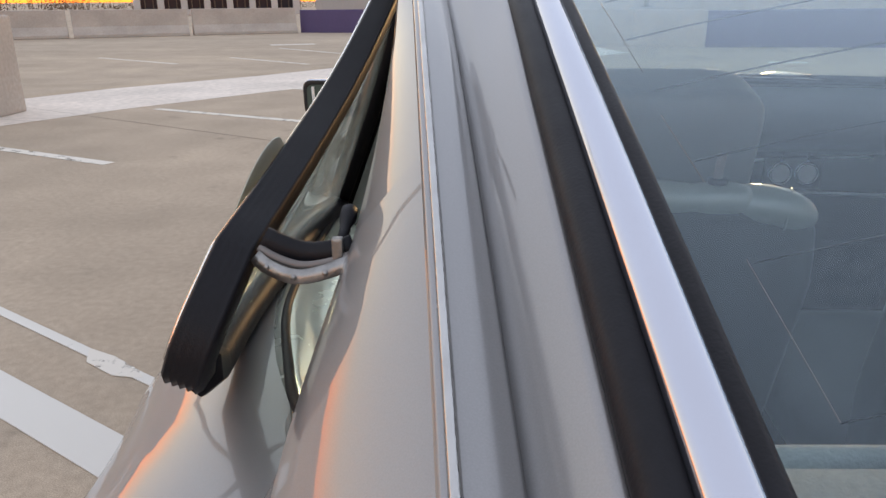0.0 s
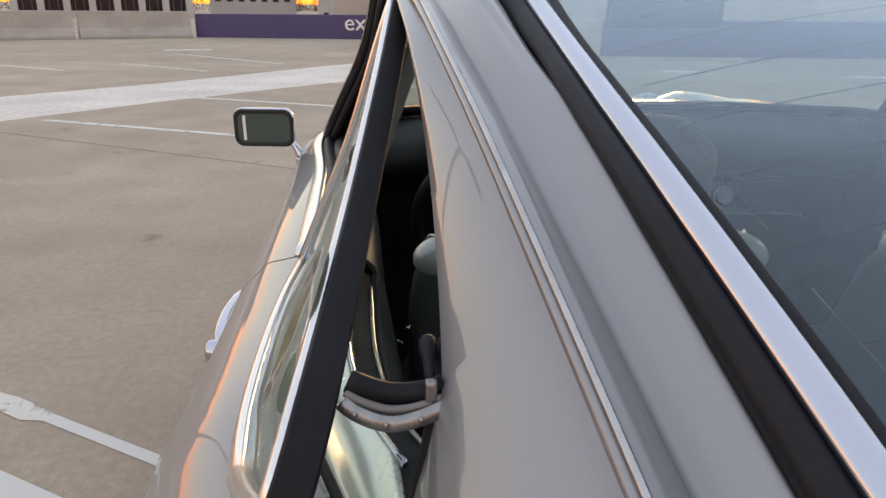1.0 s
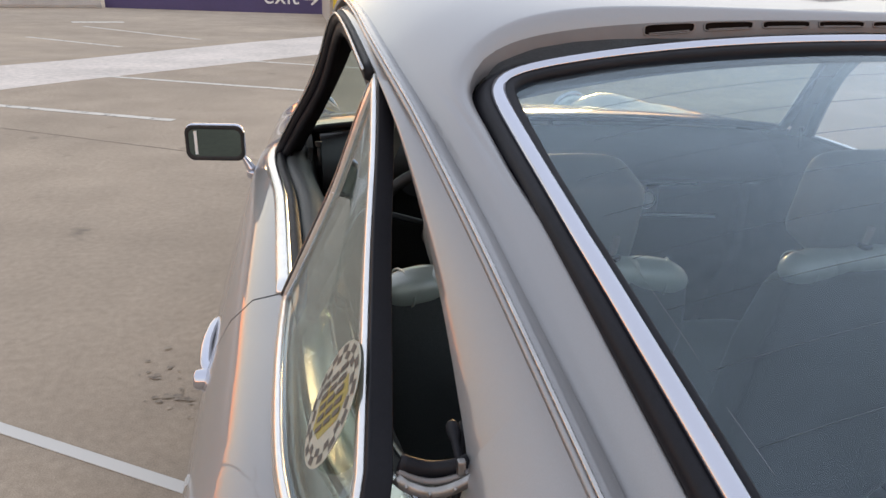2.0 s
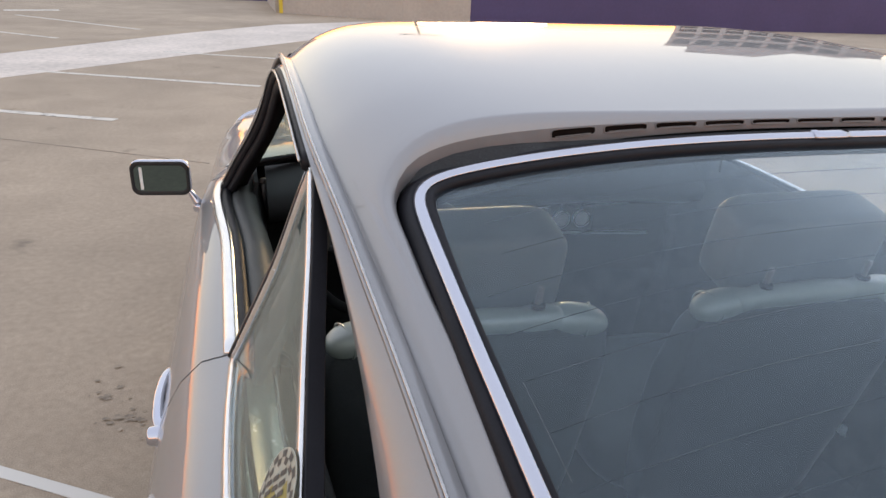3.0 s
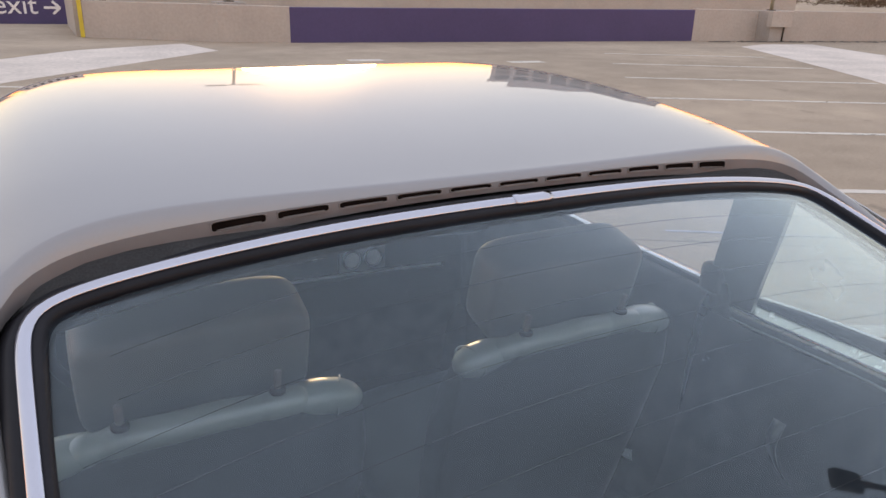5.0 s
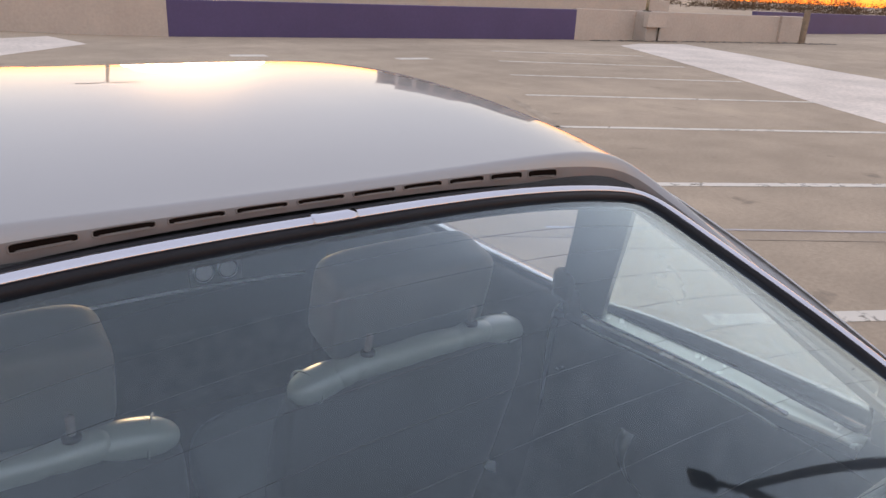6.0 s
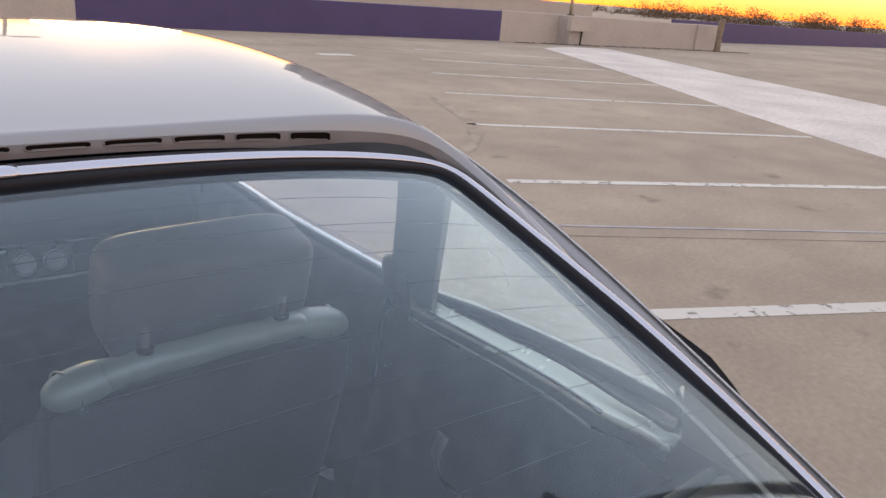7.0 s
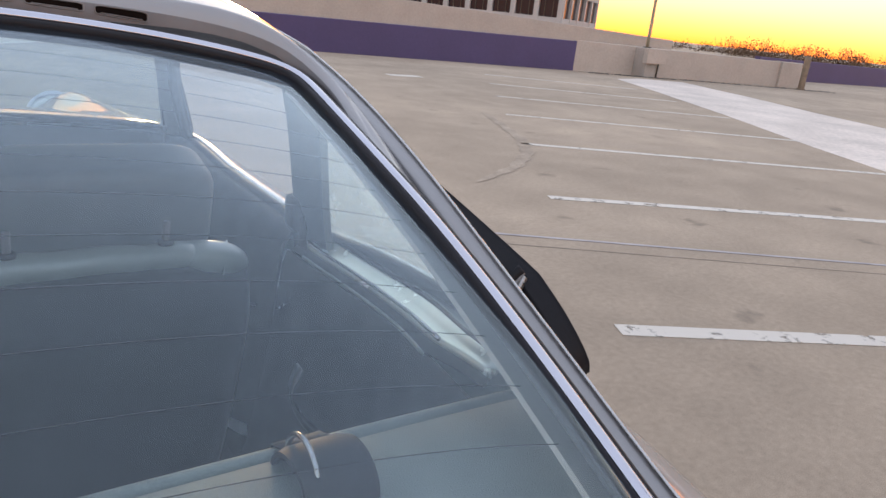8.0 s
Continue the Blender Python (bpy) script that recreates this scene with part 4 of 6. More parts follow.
def quarter(s):
    tag = "silver rear quarter panel and roof pillar"
    q = side_panel("rear_quarter_panel", -0.86, 0.565, s, car, tag, n=44)
    rows = [[mirror(p, s) for p in pillar_side(y)] for y in np.linspace(-0.004, 1.06, 66)]
    part("roof_pillar", grid(rows), PAINT, car, "silver side of the roof pillar", thick=0.002)
    # behind the quarter window the pillar flows into the fender
    rows = []
    for y in np.linspace(-0.62, -0.004, 36):
        top = pillar_side(y)[:5]
        b = side_section(y)[0]
        e = top[-1]
        k = [e.lerp(b, t) + Vector((-0.004, 0, -0.006)) * math.sin(math.pi * t) for t in (0.25, 0.5, 0.75, 1.0)]
        rows.append([mirror(p, s) for p in top + k])
    part("fender_flow", grid(rows), PAINT, car, "silver panel flowing from pillar to fender", thick=0.003)
    # rounded rear end of the window opening, and the ledge under it
    ledge, inner = [], []
    for y in np.linspace(0.0, 0.545, 26):
        b = side_section(y)[0]
        k = 0.45 + 0.55 * ramp(y, 0.0, 0.14)  # the ledge narrows to a point
        ledge.append([mirror(b + Vector((dx * k, 0, dz)), s) for dx, dz in ((0, 0), (-0.008, 0.003), (-0.016, 0.002), (-0.024, -0.004), (-0.040, -0.008), (-0.049, -0.007), (-0.054, -0.003), (-0.058, -0.004), (-0.060, -0.012))])
        inner.append([mirror(b + Vector((dx * k, 0, dz)), s) for dx, dz in ((-0.059, -0.011), (-0.068, -0.013), (-0.080, -0.02))])
    part("window_ledge", grid(ledge), LEDGE, car, "painted ledge under the quarter window", thick=0.003, crisp=False)
    part("inner_sill", grid(inner), CARPET, car, "dark inner sill trim", thick=0.003)
    lip = through_points([(0.690, 0.545, 0.911), (0.676, 0.22, 0.924), (0.640, 0.07, 0.934), (0.615, 0.006, 0.946), (0.601, -0.002, 0.972), (0.592, 0.004, 1.005), (0.583, 0.03, 1.036)], 40)
    part("window_seal", sweep([mirror(p, s) for p in lip], ring_profile(0.0035, 8), (0, 0, 1)), RUBBER, car, "black rubber bead round the opening")
    # inner trim: cream, its left copy darkened to carry that side's shade
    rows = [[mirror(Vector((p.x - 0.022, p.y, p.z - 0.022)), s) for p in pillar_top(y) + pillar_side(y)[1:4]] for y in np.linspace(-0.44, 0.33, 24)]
    part("pillar_trim", grid(rows), HEADLINER if s > 0 else CARPET, car, "cream inner pillar trim" if s > 0 else "inner pillar trim in shaded tone", thick=0.004)
    rows = []
    for y in np.linspace(-0.55, 0.55, 24):
        b = side_section(y)[0]
        x0 = spline([(-0.62, 0.518), (-0.35, 0.540), (-0.1, 0.552), (0.0, 0.560), (0.2, 0.603), (0.6, 0.621)], y)[0]
        rows.append([mirror(Vector(v), s) for v in ((x0, y, b.z - 0.02), (x0 - 0.012, y, b.z - 0.045), (x0 - 0.035, y, 0.72), (x0 - 0.07, y, 0.55), (x0 - 0.13, y, 0.36))])
    part("side_trim", grid(rows), CARPET, car, "dark side trim beside the rear seat", thick=0.006)
    sill = [mirror(side_section(y)[0] + Vector((-0.056, 0, -0.002)), s) for y in np.linspace(0.10, 0.52, 24)]
    part("sill_strip", sweep(sill, ring_profile(0.003, 8), (0, 0, 1)), CHROME, car, "thin bright strip on the inner sill")
    sill = [mirror(side_section(y)[0] + Vector((-0.081, 0, -0.017)), s) for y in np.linspace(0.10, 0.50, 24)]
    # piping is pale on the right side, dark on the left
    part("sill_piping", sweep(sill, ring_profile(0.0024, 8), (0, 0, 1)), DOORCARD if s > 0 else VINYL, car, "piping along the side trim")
    # gutter rail
    path = [mirror(Vector((*gutter(y)[:1], y, gutter(y)[1])) + Vector((0.002, 0, 0.003)), s) for y in np.linspace(-0.40, 1.43, 110)]
    prof = [(0.000, -0.006), (0.004, 0.001), (0.009, 0.002), (0.0115, 0.006), (0.0095, 0.009), (0.006, 0.0075), (0.0, 0.003), (-0.007, 0.001), (-0.008, -0.005)]
    prof = [(a * s, b) for a, b in prof]
    part("gutter_rail", sweep(path, prof, (0.25 * s, 0.15, 1)), PAINT, car, "painted rain gutter with bright edge")
    part("gutter_trim", sweep([p + Vector((0.0085 * s, 0, 0.0085)) for p in path], ring_profile(0.0017, 8), (0, 0, 1)), CHROME_OLD, car, "thin bright gutter trim")
    return q


for s in (-1, 1):
    quarter(s)

# ---- rear window ----
loop = window_outline(-0.004)
half = sorted((y, x) for x, y in loop if x > 0)
hy, hx_ = np.array([h[0] for h in half]), np.array([h[1] for h in half])
rows = []
for t in np.linspace(0, math.pi, 49):
    y = hy[0] + (hy[-1] - hy[0]) * (0.5 - 0.5 * math.cos(t))
    xe = float(np.interp(y, hy, np.maximum(hx_, 0.01)))
    rows.append([Vector((u * xe, y, shell(u * xe, y) - 0.003)) for u in np.sin(np.linspace(-math.pi / 2, math.pi / 2, 61))])
rear_window = part("rear_window", grid(rows), PANE_REAR, car, "dusty heated rear window glass", thick=0.004, offset=-1)
rear_window.visible_shadow = False
window_ring("rear_window_rubber",
            [(-0.0115, -0.004), (-0.011, 0.001), (-0.0095, 0.003), (-0.007, 0.003), (0.006, 0.002), (0.0095, 0.0045), (0.0135, 0.004), (0.0155, 0.0025), (0.0172, 0.0), (0.0185, -0.014), (-0.009, -0.012)],
            [(-0.0155, -0.004), (-0.015, 0.001), (-0.013, 0.003), (-0.007, 0.003), (0.006, 0.002), (0.0095, 0.0045), (0.0135, 0.004), (0.0175, 0.001), (0.0235, -0.002), (0.0255, -0.016), (-0.012, -0.012)],
            RUBBER, "black rubber gasket of the rear window")
window_ring("rear_window_trim",
            [(-0.0064, 0.0020), (-0.0059, 0.0045), (-0.0038, 0.0066), (0.0, 0.0074), (0.0038, 0.0066), (0.0059, 0.0045), (0.0064, 0.0020)],
            [(-0.0073, 0.0025), (-0.0067, 0.0050), (-0.0042, 0.0070), (0.0, 0.0079), (0.0042, 0.0070), (0.0067, 0.0050), (0.0073, 0.0025)],
            CHROME, "polished bright trim round the rear window")
# trim joint clip at the top middle
ppath = []
for x in np.linspace(-0.024, 0.024, 7):
    p, n = shell_point(x, 0.3085)
    ppath.append(p + n * 0.0024)
part("trim_clip", sweep(ppath, [(-0.0092, 0.0), (-0.0082, 0.0038), (-0.004, 0.0066), (0.004, 0.0066), (0.0082, 0.0038), (0.0092, 0.0)], (0, -0.25, 1)), CHROME, car, "polished joint clip on the trim")
# heating wires
for i in range(13):
    y = 0.255 - 0.047 * i
    pts = []
    xm = chrome_x(min(y, 0.2)) - 0.03
    if y > 0.2:
        xm -= 0.03
    for x in np.linspace(-xm, xm, 40):
        yy = y - 0.012 * (x / xm) ** 2
        pts.append(Vector((x, yy, shell(x, yy) - 0.0078)))
    part("heating_wire", sweep(pts, ring_profile(0.0003, 4), (0, 0, 1)), WIRE, rear_window)

# long fine scratches in the glass
for a, b in (((-0.475, 0.049), (-0.470, -0.035)), ((-0.470, -0.066), (-0.466, -0.105)), ((-0.464, -0.138), (-0.460, -0.185))):
    pts = [shell_point(a[0] + (b[0] - a[0]) * t, a[1] + (b[1] - a[1]) * t, -0.0027)[0] for t in np.linspace(0, 1, 8)]
    part("scratch", sweep(pts, ring_profile(0.00012, 4), (0, 0, 1)), GREY, rear_window)

# lower strip of the roof's rolled edge, with eleven vent slots; its grey paints in the dim ground reflection
STRIP = [(0.855, 0.545), (0.88, 0.61), (0.91, 0.69), (0.94, 0.78), (0.965, 0.87), (0.985, 0.95), (1.0, 1.03), (1.0, 1.3)]
edge_top = sorted((e for e in ROOF_EDGE if e[2] > 0.03), key=lambda e: math.atan2(e[0].x, e[0].y - 0.1))
vent = part("roof_vent", grid([[roll_point(p, o, k, h, d) for p, o, k in edge_top] for h, d in STRIP]), VENT, car, "roof lip in shaded grey with eleven vent slots")
flat_top = [e for e in edge_top if abs(e[0].x) < 0.45]
strip_x = [e[0].x for e in flat_top]


def lip(x, v, lift=0.0):
    """Point on the vent strip: v runs 0 (upper edge) to 1 (lower edge)."""
    h, d = 0.855 + 0.145 * v ** 0.85, 0.545 + 0.485 * v
    j = min(max(int(np.searchsorted(strip_x, x)), 1), len(strip_x) - 1)
    f = (x - strip_x[j - 1]) / (strip_x[j] - strip_x[j - 1])
    p = roll_point(*flat_top[j - 1], h, d).lerp(roll_point(*flat_top[j], h, d), f)
    return p + Vector((0, -0.85, 0.5)) * lift


for i in range(11):
    xc = -0.314 + i * 0.0628
    outline = []
    for a in np.linspace(0, 2 * math.pi, 33)[:-1]:
        c_, s_ = math.cos(a), math.sin(a)
        outline.append((xc + 0.0262 * math.copysign(abs(c_) ** 0.25, c_), 0.50 + 0.36 * math.copysign(abs(s_) ** 0.45, s_)))
    bm = bmesh.new()
    # no opening is cut: a flat black face paints the slot's inner shade
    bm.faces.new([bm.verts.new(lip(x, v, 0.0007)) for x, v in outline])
    part("vent_slot", bm, SLOT_SHADE, vent, smooth=False)
    part("slot_rim", sweep([lip(x, v, 0.0008) for x, v in outline], ring_profile(0.0008, 5), (0, -0.8, 0.6), closed=True), GREY, vent)
    part("louvre", sweep([lip(x, 0.74, 0.0009) for x in np.linspace(xc - 0.021, xc + 0.021, 5)], ring_profile(0.0007, 5), (0, -0.8, 0.6)), GREY, vent)

# ---- hinged quarter windows, both open ----
CHECK_DARK = material("sticker_black", (0.07, 0.07, 0.065), 0.45, vary=0.05, scale=50)
CHECK_PALE = material("sticker_pale", (0.38, 0.39, 0.33), 0.45, vary=0.05, scale=50)


def quarter_window(s):
    root = empty("quarter_window", "", "", at=(0, 0.032, 0))
    root.parent = car
    tagged(root, "hinged quarter window swung open")
    M = lambda p: mirror(Vector(p), s)
    upper = through_points([(0.589, 0.415, 1.185), (0.604, 0.29, 1.139), (0.620, 0.18, 1.098), (0.635, 0.06, 1.063), (0.646, -0.03, 1.038)], 26)
    rear = through_points([(0.646, -0.03, 1.038), (0.655, -0.056, 1.012), (0.662, -0.060, 0.995), (0.672, -0.032, 0.977), (0.684, 0.006, 0.957), (0.695, 0.045, 0.941)], 16)
    if s > 0:
        rear = through_points([(0.646, -0.03, 1.038), (0.655, -0.060, 1.012), (0.664, -0.082, 0.985), (0.672, -0.090, 0.965), (0.681, -0.080, 0.950), (0.693, -0.02, 0.940)], 16)
    lower = through_points([rear[-1], (0.703, 0.12, 0.934), (0.706, 0.24, 0.929), (0.705, 0.37, 0.921), (0.701, 0.518, 0.905)], 22)
    if s > 0:
        # this one stands further out at its rear end
        rear, lower, upper = ([p + Vector((0.010, 0, -0.008)) * max(0, (0.518 - p.y) / 0.6) for p in run] for run in (rear, lower, upper))
    front = [Vector((0.701, 0.518, 0.905)).lerp(upper[0], t) for t in np.linspace(0, 1, 16)]
    loop = upper[:-1] + rear[:-1] + lower[:-1] + front[:-1]
    c = sum(loop, Vector()) / len(loop)
    rows = [[M(c.lerp(p, max(r, 0.01))) for p in loop] for r in (0, 0.3, 0.6, 0.85, 0.985)]
    g = part("pane", grid(rows, close=True), PANE if s < 0 else PANE_HAZY, root, "clear quarter glass", thick=0.004)
    g.visible_shadow = False
    out = (Vector((0.701, 0.518, 0.905)) - Vector((0.589, 0.415, 1.185))).cross(rear[-1] - Vector((0.701, 0.518, 0.905)))
    out = M(out.normalized() * (1 if out.x > 0 else -1))
    k = s
    # the frame is brighter than the other trim
    frame_prof = [(-0.011 * k, -0.002), (-0.011 * k, 0.005), (-0.008 * k, 0.0075), (-0.0005 * k, 0.0075), (0.0012 * k, 0.0055), (0.0012 * k, -0.002)]
    part("frame", sweep([M(p) for p in loop], frame_prof, out, closed=True), FRAME, root, "bright metal window frame")
    # deep ribbed seal on the inner side
    if s > 0:
        upper = [p + Vector((0.009, 0, 0.002)) * math.sin(math.pi * i / (len(upper) - 1)) ** 0.8 for i, p in enumerate(upper)]
    sealpath = [M(p) for p in upper + (rear[1:8] if s < 0 else rear[1:])]
    prof = []
    for i in range(11):
        prof.append(((0.0080 if i % 2 else 0.0058) * k, 0.0052 - 0.0018 * i))
    prof += [(-0.004 * k, -0.0145), (-0.0085 * k, -0.013), (-0.0065 * k, -0.0105), (-0.0085 * k, -0.008), (-0.0065 * k, -0.005), (-0.007 * k, -0.002), (0.0025 * k, -0.001)]
    if s > 0:
        prof = [(a, b if b > -0.001 else b * 1.6) for a, b in prof]
    part("rib_seal", sweep(sealpath, prof, out), RUBBER, root, "black ribbed rubber window seal")
    sealpath2 = [M(p) for p in (rear[7:] + lower[1:] if s < 0 else lower)]
    part("lower_seal", sweep(sealpath2, [(0.007 * k, -0.002), (0.009 * k, -0.013), (-0.002 * k, -0.019), (-0.013 * k, -0.013), (-0.0125 * k, -0.002)], out), RUBBER, root, "black rubber lower seal")
    # latch strap between glass and pillar
    pad = through_points([(0.628, -0.030, 1.044), (0.623, -0.030, 1.041), (0.609, -0.030, 1.033), (0.593, -0.032, 1.029), (0.586, -0.031, 1.028)], 14)
    strap = through_points([(0.631, -0.034, 1.037), (0.626, -0.036, 1.033), (0.611, -0.041, 1.0265), (0.597, -0.042, 1.0245), (0.586, -0.040, 1.024)], 14)
    part("latch_strap", sweep([M(p) for p in strap], [(-0.0012, -0.0034), (-0.0012, 0.0034), (0.0012, 0.0034), (0.0012, -0.0034)], (0, 0.35, 1)), LATCH, root, "worn metal latch strap")
    part("latch_pad", sweep([M(p) for p in pad], [(-0.0025, -0.0045), (-0.003, 0.0045), (-0.001, 0.006), (0.002, 0.005), (0.002, -0.0045)], (0, 0.35, 1)), RUBBER, root, "black latch lever pad")
    part("latch_rib", sweep([M(p.lerp(q, 0.5)) for p, q in zip(pad, strap)], ring_profile(0.0022, 6), (0, 0.35, 1)), GREY, root)
    for p in (strap[2], strap[6], strap[10]):
        part("rivet", cyl(0.0013, 0.004, M(p + Vector((0, -0.0005, 0))), "y", 8), LATCH, root)
    part("latch_catch", box((0.005, 0.005, 0.016), M((0.5925, -0.036, 1.029)), 0.0012), LATCH, root, smooth=False)
    part("latch_knob", sweep([M((0.5925, -0.031, 1.032)), M((0.5922, -0.022, 1.034)), M((0.592, -0.016, 1.036)), M((0.5918, -0.010, 1.038)), M((0.5917, -0.005, 1.040)), M((0.5917, -0.003, 1.0405))], ring_profile(0.0043, 12), (0, 0, 1), taper=[0.55, 0.55, 0.65, 1.0, 1.0, 0.7]), RUBBER, root, "black latch knob")
    return root, out, M


for s in (-1, 1):
    root, out, M = quarter_window(s)
    if s < 0:
        # oval sticker on the glass: black and pale chequers round an olive shape, with plain bars
        sc = Vector((-0.661, 0.070, 0.998))
        ax = Vector((0.018, -0.0395, 0.0455)).normalized()
        ay = out.cross(ax).normalized()
        if ay.z < 0:
            ay = -ay

        def on(u, v, lift):
            return sc + ax * u + ay * v + out * lift

        bm = bmesh.new()
        bm.faces.new([bm.verts.new(on(0.058 * math.cos(a), 0.045 * math.sin(a), 0.0023)) for a in np.linspace(0, 2 * math.pi, 41)[:-1]])
        st = part("sticker", bm, CHECK_PALE, root, "oval pale sticker with chequered rim", smooth=False, thick=0.0006)
        bm = bmesh.new()
        for ring_ in range(2):
            for i in range(26):
                if (i + ring_) % 2:
                    continue
                a0, a1 = 2 * math.pi * i / 26, 2 * math.pi * (i + 1) / 26
                r0, r1 = 0.70 + 0.13 * ring_, 0.83 + 0.13 * ring_
                bm.faces.new([bm.verts.new(on(0.058 * r * math.cos(a), 0.045 * r * math.sin(a), 0.0029)) for r, a in ((r0, a0), (r1, a0), (r1, a1), (r0, a1))])
        part("sticker_chequer", bm, CHECK_DARK, root, smooth=False)
        bm = bmesh.new()
        bm.faces.new([bm.verts.new(on(u * 0.85, v, 0.0028)) for u, v in ((-0.045, -0.008), (-0.02, -0.022), (0.03, -0.020), (0.048, -0.004), (0.040, 0.012), (0.01, 0.004), (-0.012, 0.018), (-0.038, 0.014))])
        part("sticker_print", bm, OLIVE, root, smooth=False)
        bm = bmesh.new()
        for j in range(5):
            for i in range(3):
                u0 = -0.034 + 0.024 * i
                v0 = 0.019 - 0.0085 * j
                bm.faces.new([bm.verts.new(on(u * 0.85, v, 0.0033)) for u, v in ((u0, v0), (u0 + 0.019, v0), (u0 + 0.019, v0 + 0.0045), (u0, v0 + 0.0045))])
        part("sticker_bar", bm, CHECK_DARK, root, smooth=False)


# ---- doors ----
def door(s):
    root = side_panel("door", 0.5695, 1.50, s, car, "silver car door", n=30)
    M = lambda p: mirror(Vector(p), s)
    rows = [[M(p + Vector((-0.012, 0, -0.004))) for p in side_section(y)] for y in (0.552, 0.567, 0.584)]
    part("door_gap_seal", grid(rows), BLACK, root, "black seal in the door gap")
    # belt top: bright strip, black sill, inner card
    belt = [side_section(y)[0] for y in np.linspace(0.572, 1.47, 24)]
    part("belt_trim", sweep([M(p + Vector((-0.004, 0, 0.003))) for p in belt], [(-0.010, -0.004), (-0.009, 0.003), (0.0, 0.005), (0.012 * s, 0.002), (0.017 * s, -0.006)] if s > 0 else [(-0.017, -0.006), (-0.012, 0.002), (0.0, 0.005), (0.009, 0.003), (0.010, -0.004)], (0, 0, 1)), FRAME, root, "bright belt strip")
    rows = [[M(p + Vector((dx, 0, dz))) for dx, dz in ((-0.012, 0.002), (-0.018, 0.006), (-0.027, 0.006), (-0.032, -0.004))] for p in belt]
    part("sill_rubber", grid(rows), RUBBER, root, "black window slot seal", thick=0.003)
    rows = [[M(p + Vector((dx, 0, dz))) for dx, dz in ((-0.034, -0.006), (-0.042, 0.002), (-0.065, 0.0), (-0.085, -0.018), (-0.10, -0.09), (-0.10, -0.4), (-0.09, -0.55))] for p in belt]
    part("door_card", grid(rows), DOORVINYL if s < 0 else CARPET, root, "dark grey padded inner door panel" if s < 0 else "black inner door panel", thick=0.006)
    bm = tube([M((0.628, 1.31, 0.90)), M((0.630, 1.315, 0.945))], 0.004, 8)
    cyl(0.0075, 0.012, M((0.630, 1.3155, 0.948)), n=12, bevel=0.002, bm=bm)
    part("lock_pin", bm, BLACK, root, "black lock pin")
    # window frame: rear post, top and front post
    post = [Vector((0.701, 0.566, 0.903)).lerp(Vector((0.588, 0.472, 1.178)), t) for t in np.linspace(0, 1, 12)]
    out = M((0.93, 0.0, 0.37))
    part("rear_post", sweep([M(p) for p in post], [(-0.010, -0.012), (-0.011, 0.004), (-0.004, 0.009), (0.004, 0.009), (0.010, 0.004), (0.010, -0.012)], out), RUBBER, root, "dark door window post")
    part("post_strip", sweep([M(p + Vector((0.007, -0.001, 0.002))) for p in post], ring_profile(0.0022, 8), out), CHROME_OLD, root, "thin bright strip on the post")
    part("post_rubber", sweep([M(p + Vector((-0.004, 0.012, 0.0))) for p in post], [(-0.006, -0.014), (-0.006, 0.008), (0.008, 0.008), (0.008, -0.014)], out), RUBBER, root, "black run channel")
    topl = [Vector((edge(y)[0] + 0.001, y, edge(y)[1] - 0.008)) for y in np.linspace(0.47, 1.06, 26)]
    frontl = [Vector((edge(y)[0] + 0.002, y, edge(y)[1] - 0.01)) for y in np.linspace(1.06, 1.40, 20)]
    part("top_frame", sweep([M(p) for p in topl + frontl[1:]], [(-0.009, -0.010), (-0.009, 0.004), (0.0, 0.008), (0.008, 0.004), (0.008, -0.010)], out), RUBBER, root, "slim dark door window frame")
    part("frame_strip", sweep([M(p + Vector((0.0095, 0, 0.004))) for p in topl + frontl[1:]], ring_profile(0.0022, 8), out), CHROME_OLD, root, "thin bright strip on the window frame")
    inner = [p + Vector((-0.008, -0.004, -0.016)) for p in topl + frontl[1:]]
    part("frame_rubber", sweep([M(p) for p in inner], [(-0.012, -0.010), (-0.013, 0.004), (0.006, 0.010), (0.012, -0.010)], out), RUBBER, root, "black window frame rubber")
    # outside door pull
    hx = 0.799
    loopp = through_points([(hx - 0.006, 0.755, 0.788), (hx + 0.012, 0.735, 0.795), (hx + 0.020, 0.68, 0.798), (hx + 0.020, 0.62, 0.797), (hx + 0.014, 0.58, 0.793), (hx - 0.004, 0.56, 0.79)], 24)
    part("handle_grip", sweep([M(p) for p in loopp], ring_profile(0.0068, 10, 1.25, 0.8), (0, 0, 1)), CHROME, root, "chrome pull handle")
    part("lock_button", sweep([M((hx - 0.01, 0.573, 0.782)), M((hx + 0.012, 0.573, 0.782)), M((hx + 0.028, 0.573, 0.782)), M((hx + 0.032, 0.573, 0.782))], ring_profile(0.0145, 14), (0, 0, 1), taper=[1.15, 1.1, 1.0, 0.8]), CHROME, root)
    part("escutcheon", sweep([M((hx - 0.003, y, 0.79)) for y in np.linspace(0.545, 0.765, 12)], ring_profile(0.011, 10, 0.5, 1.3), (0, 0, 1)), CHROME, root)
    return root


doors = {s: door(s) for s in (-1, 1)}


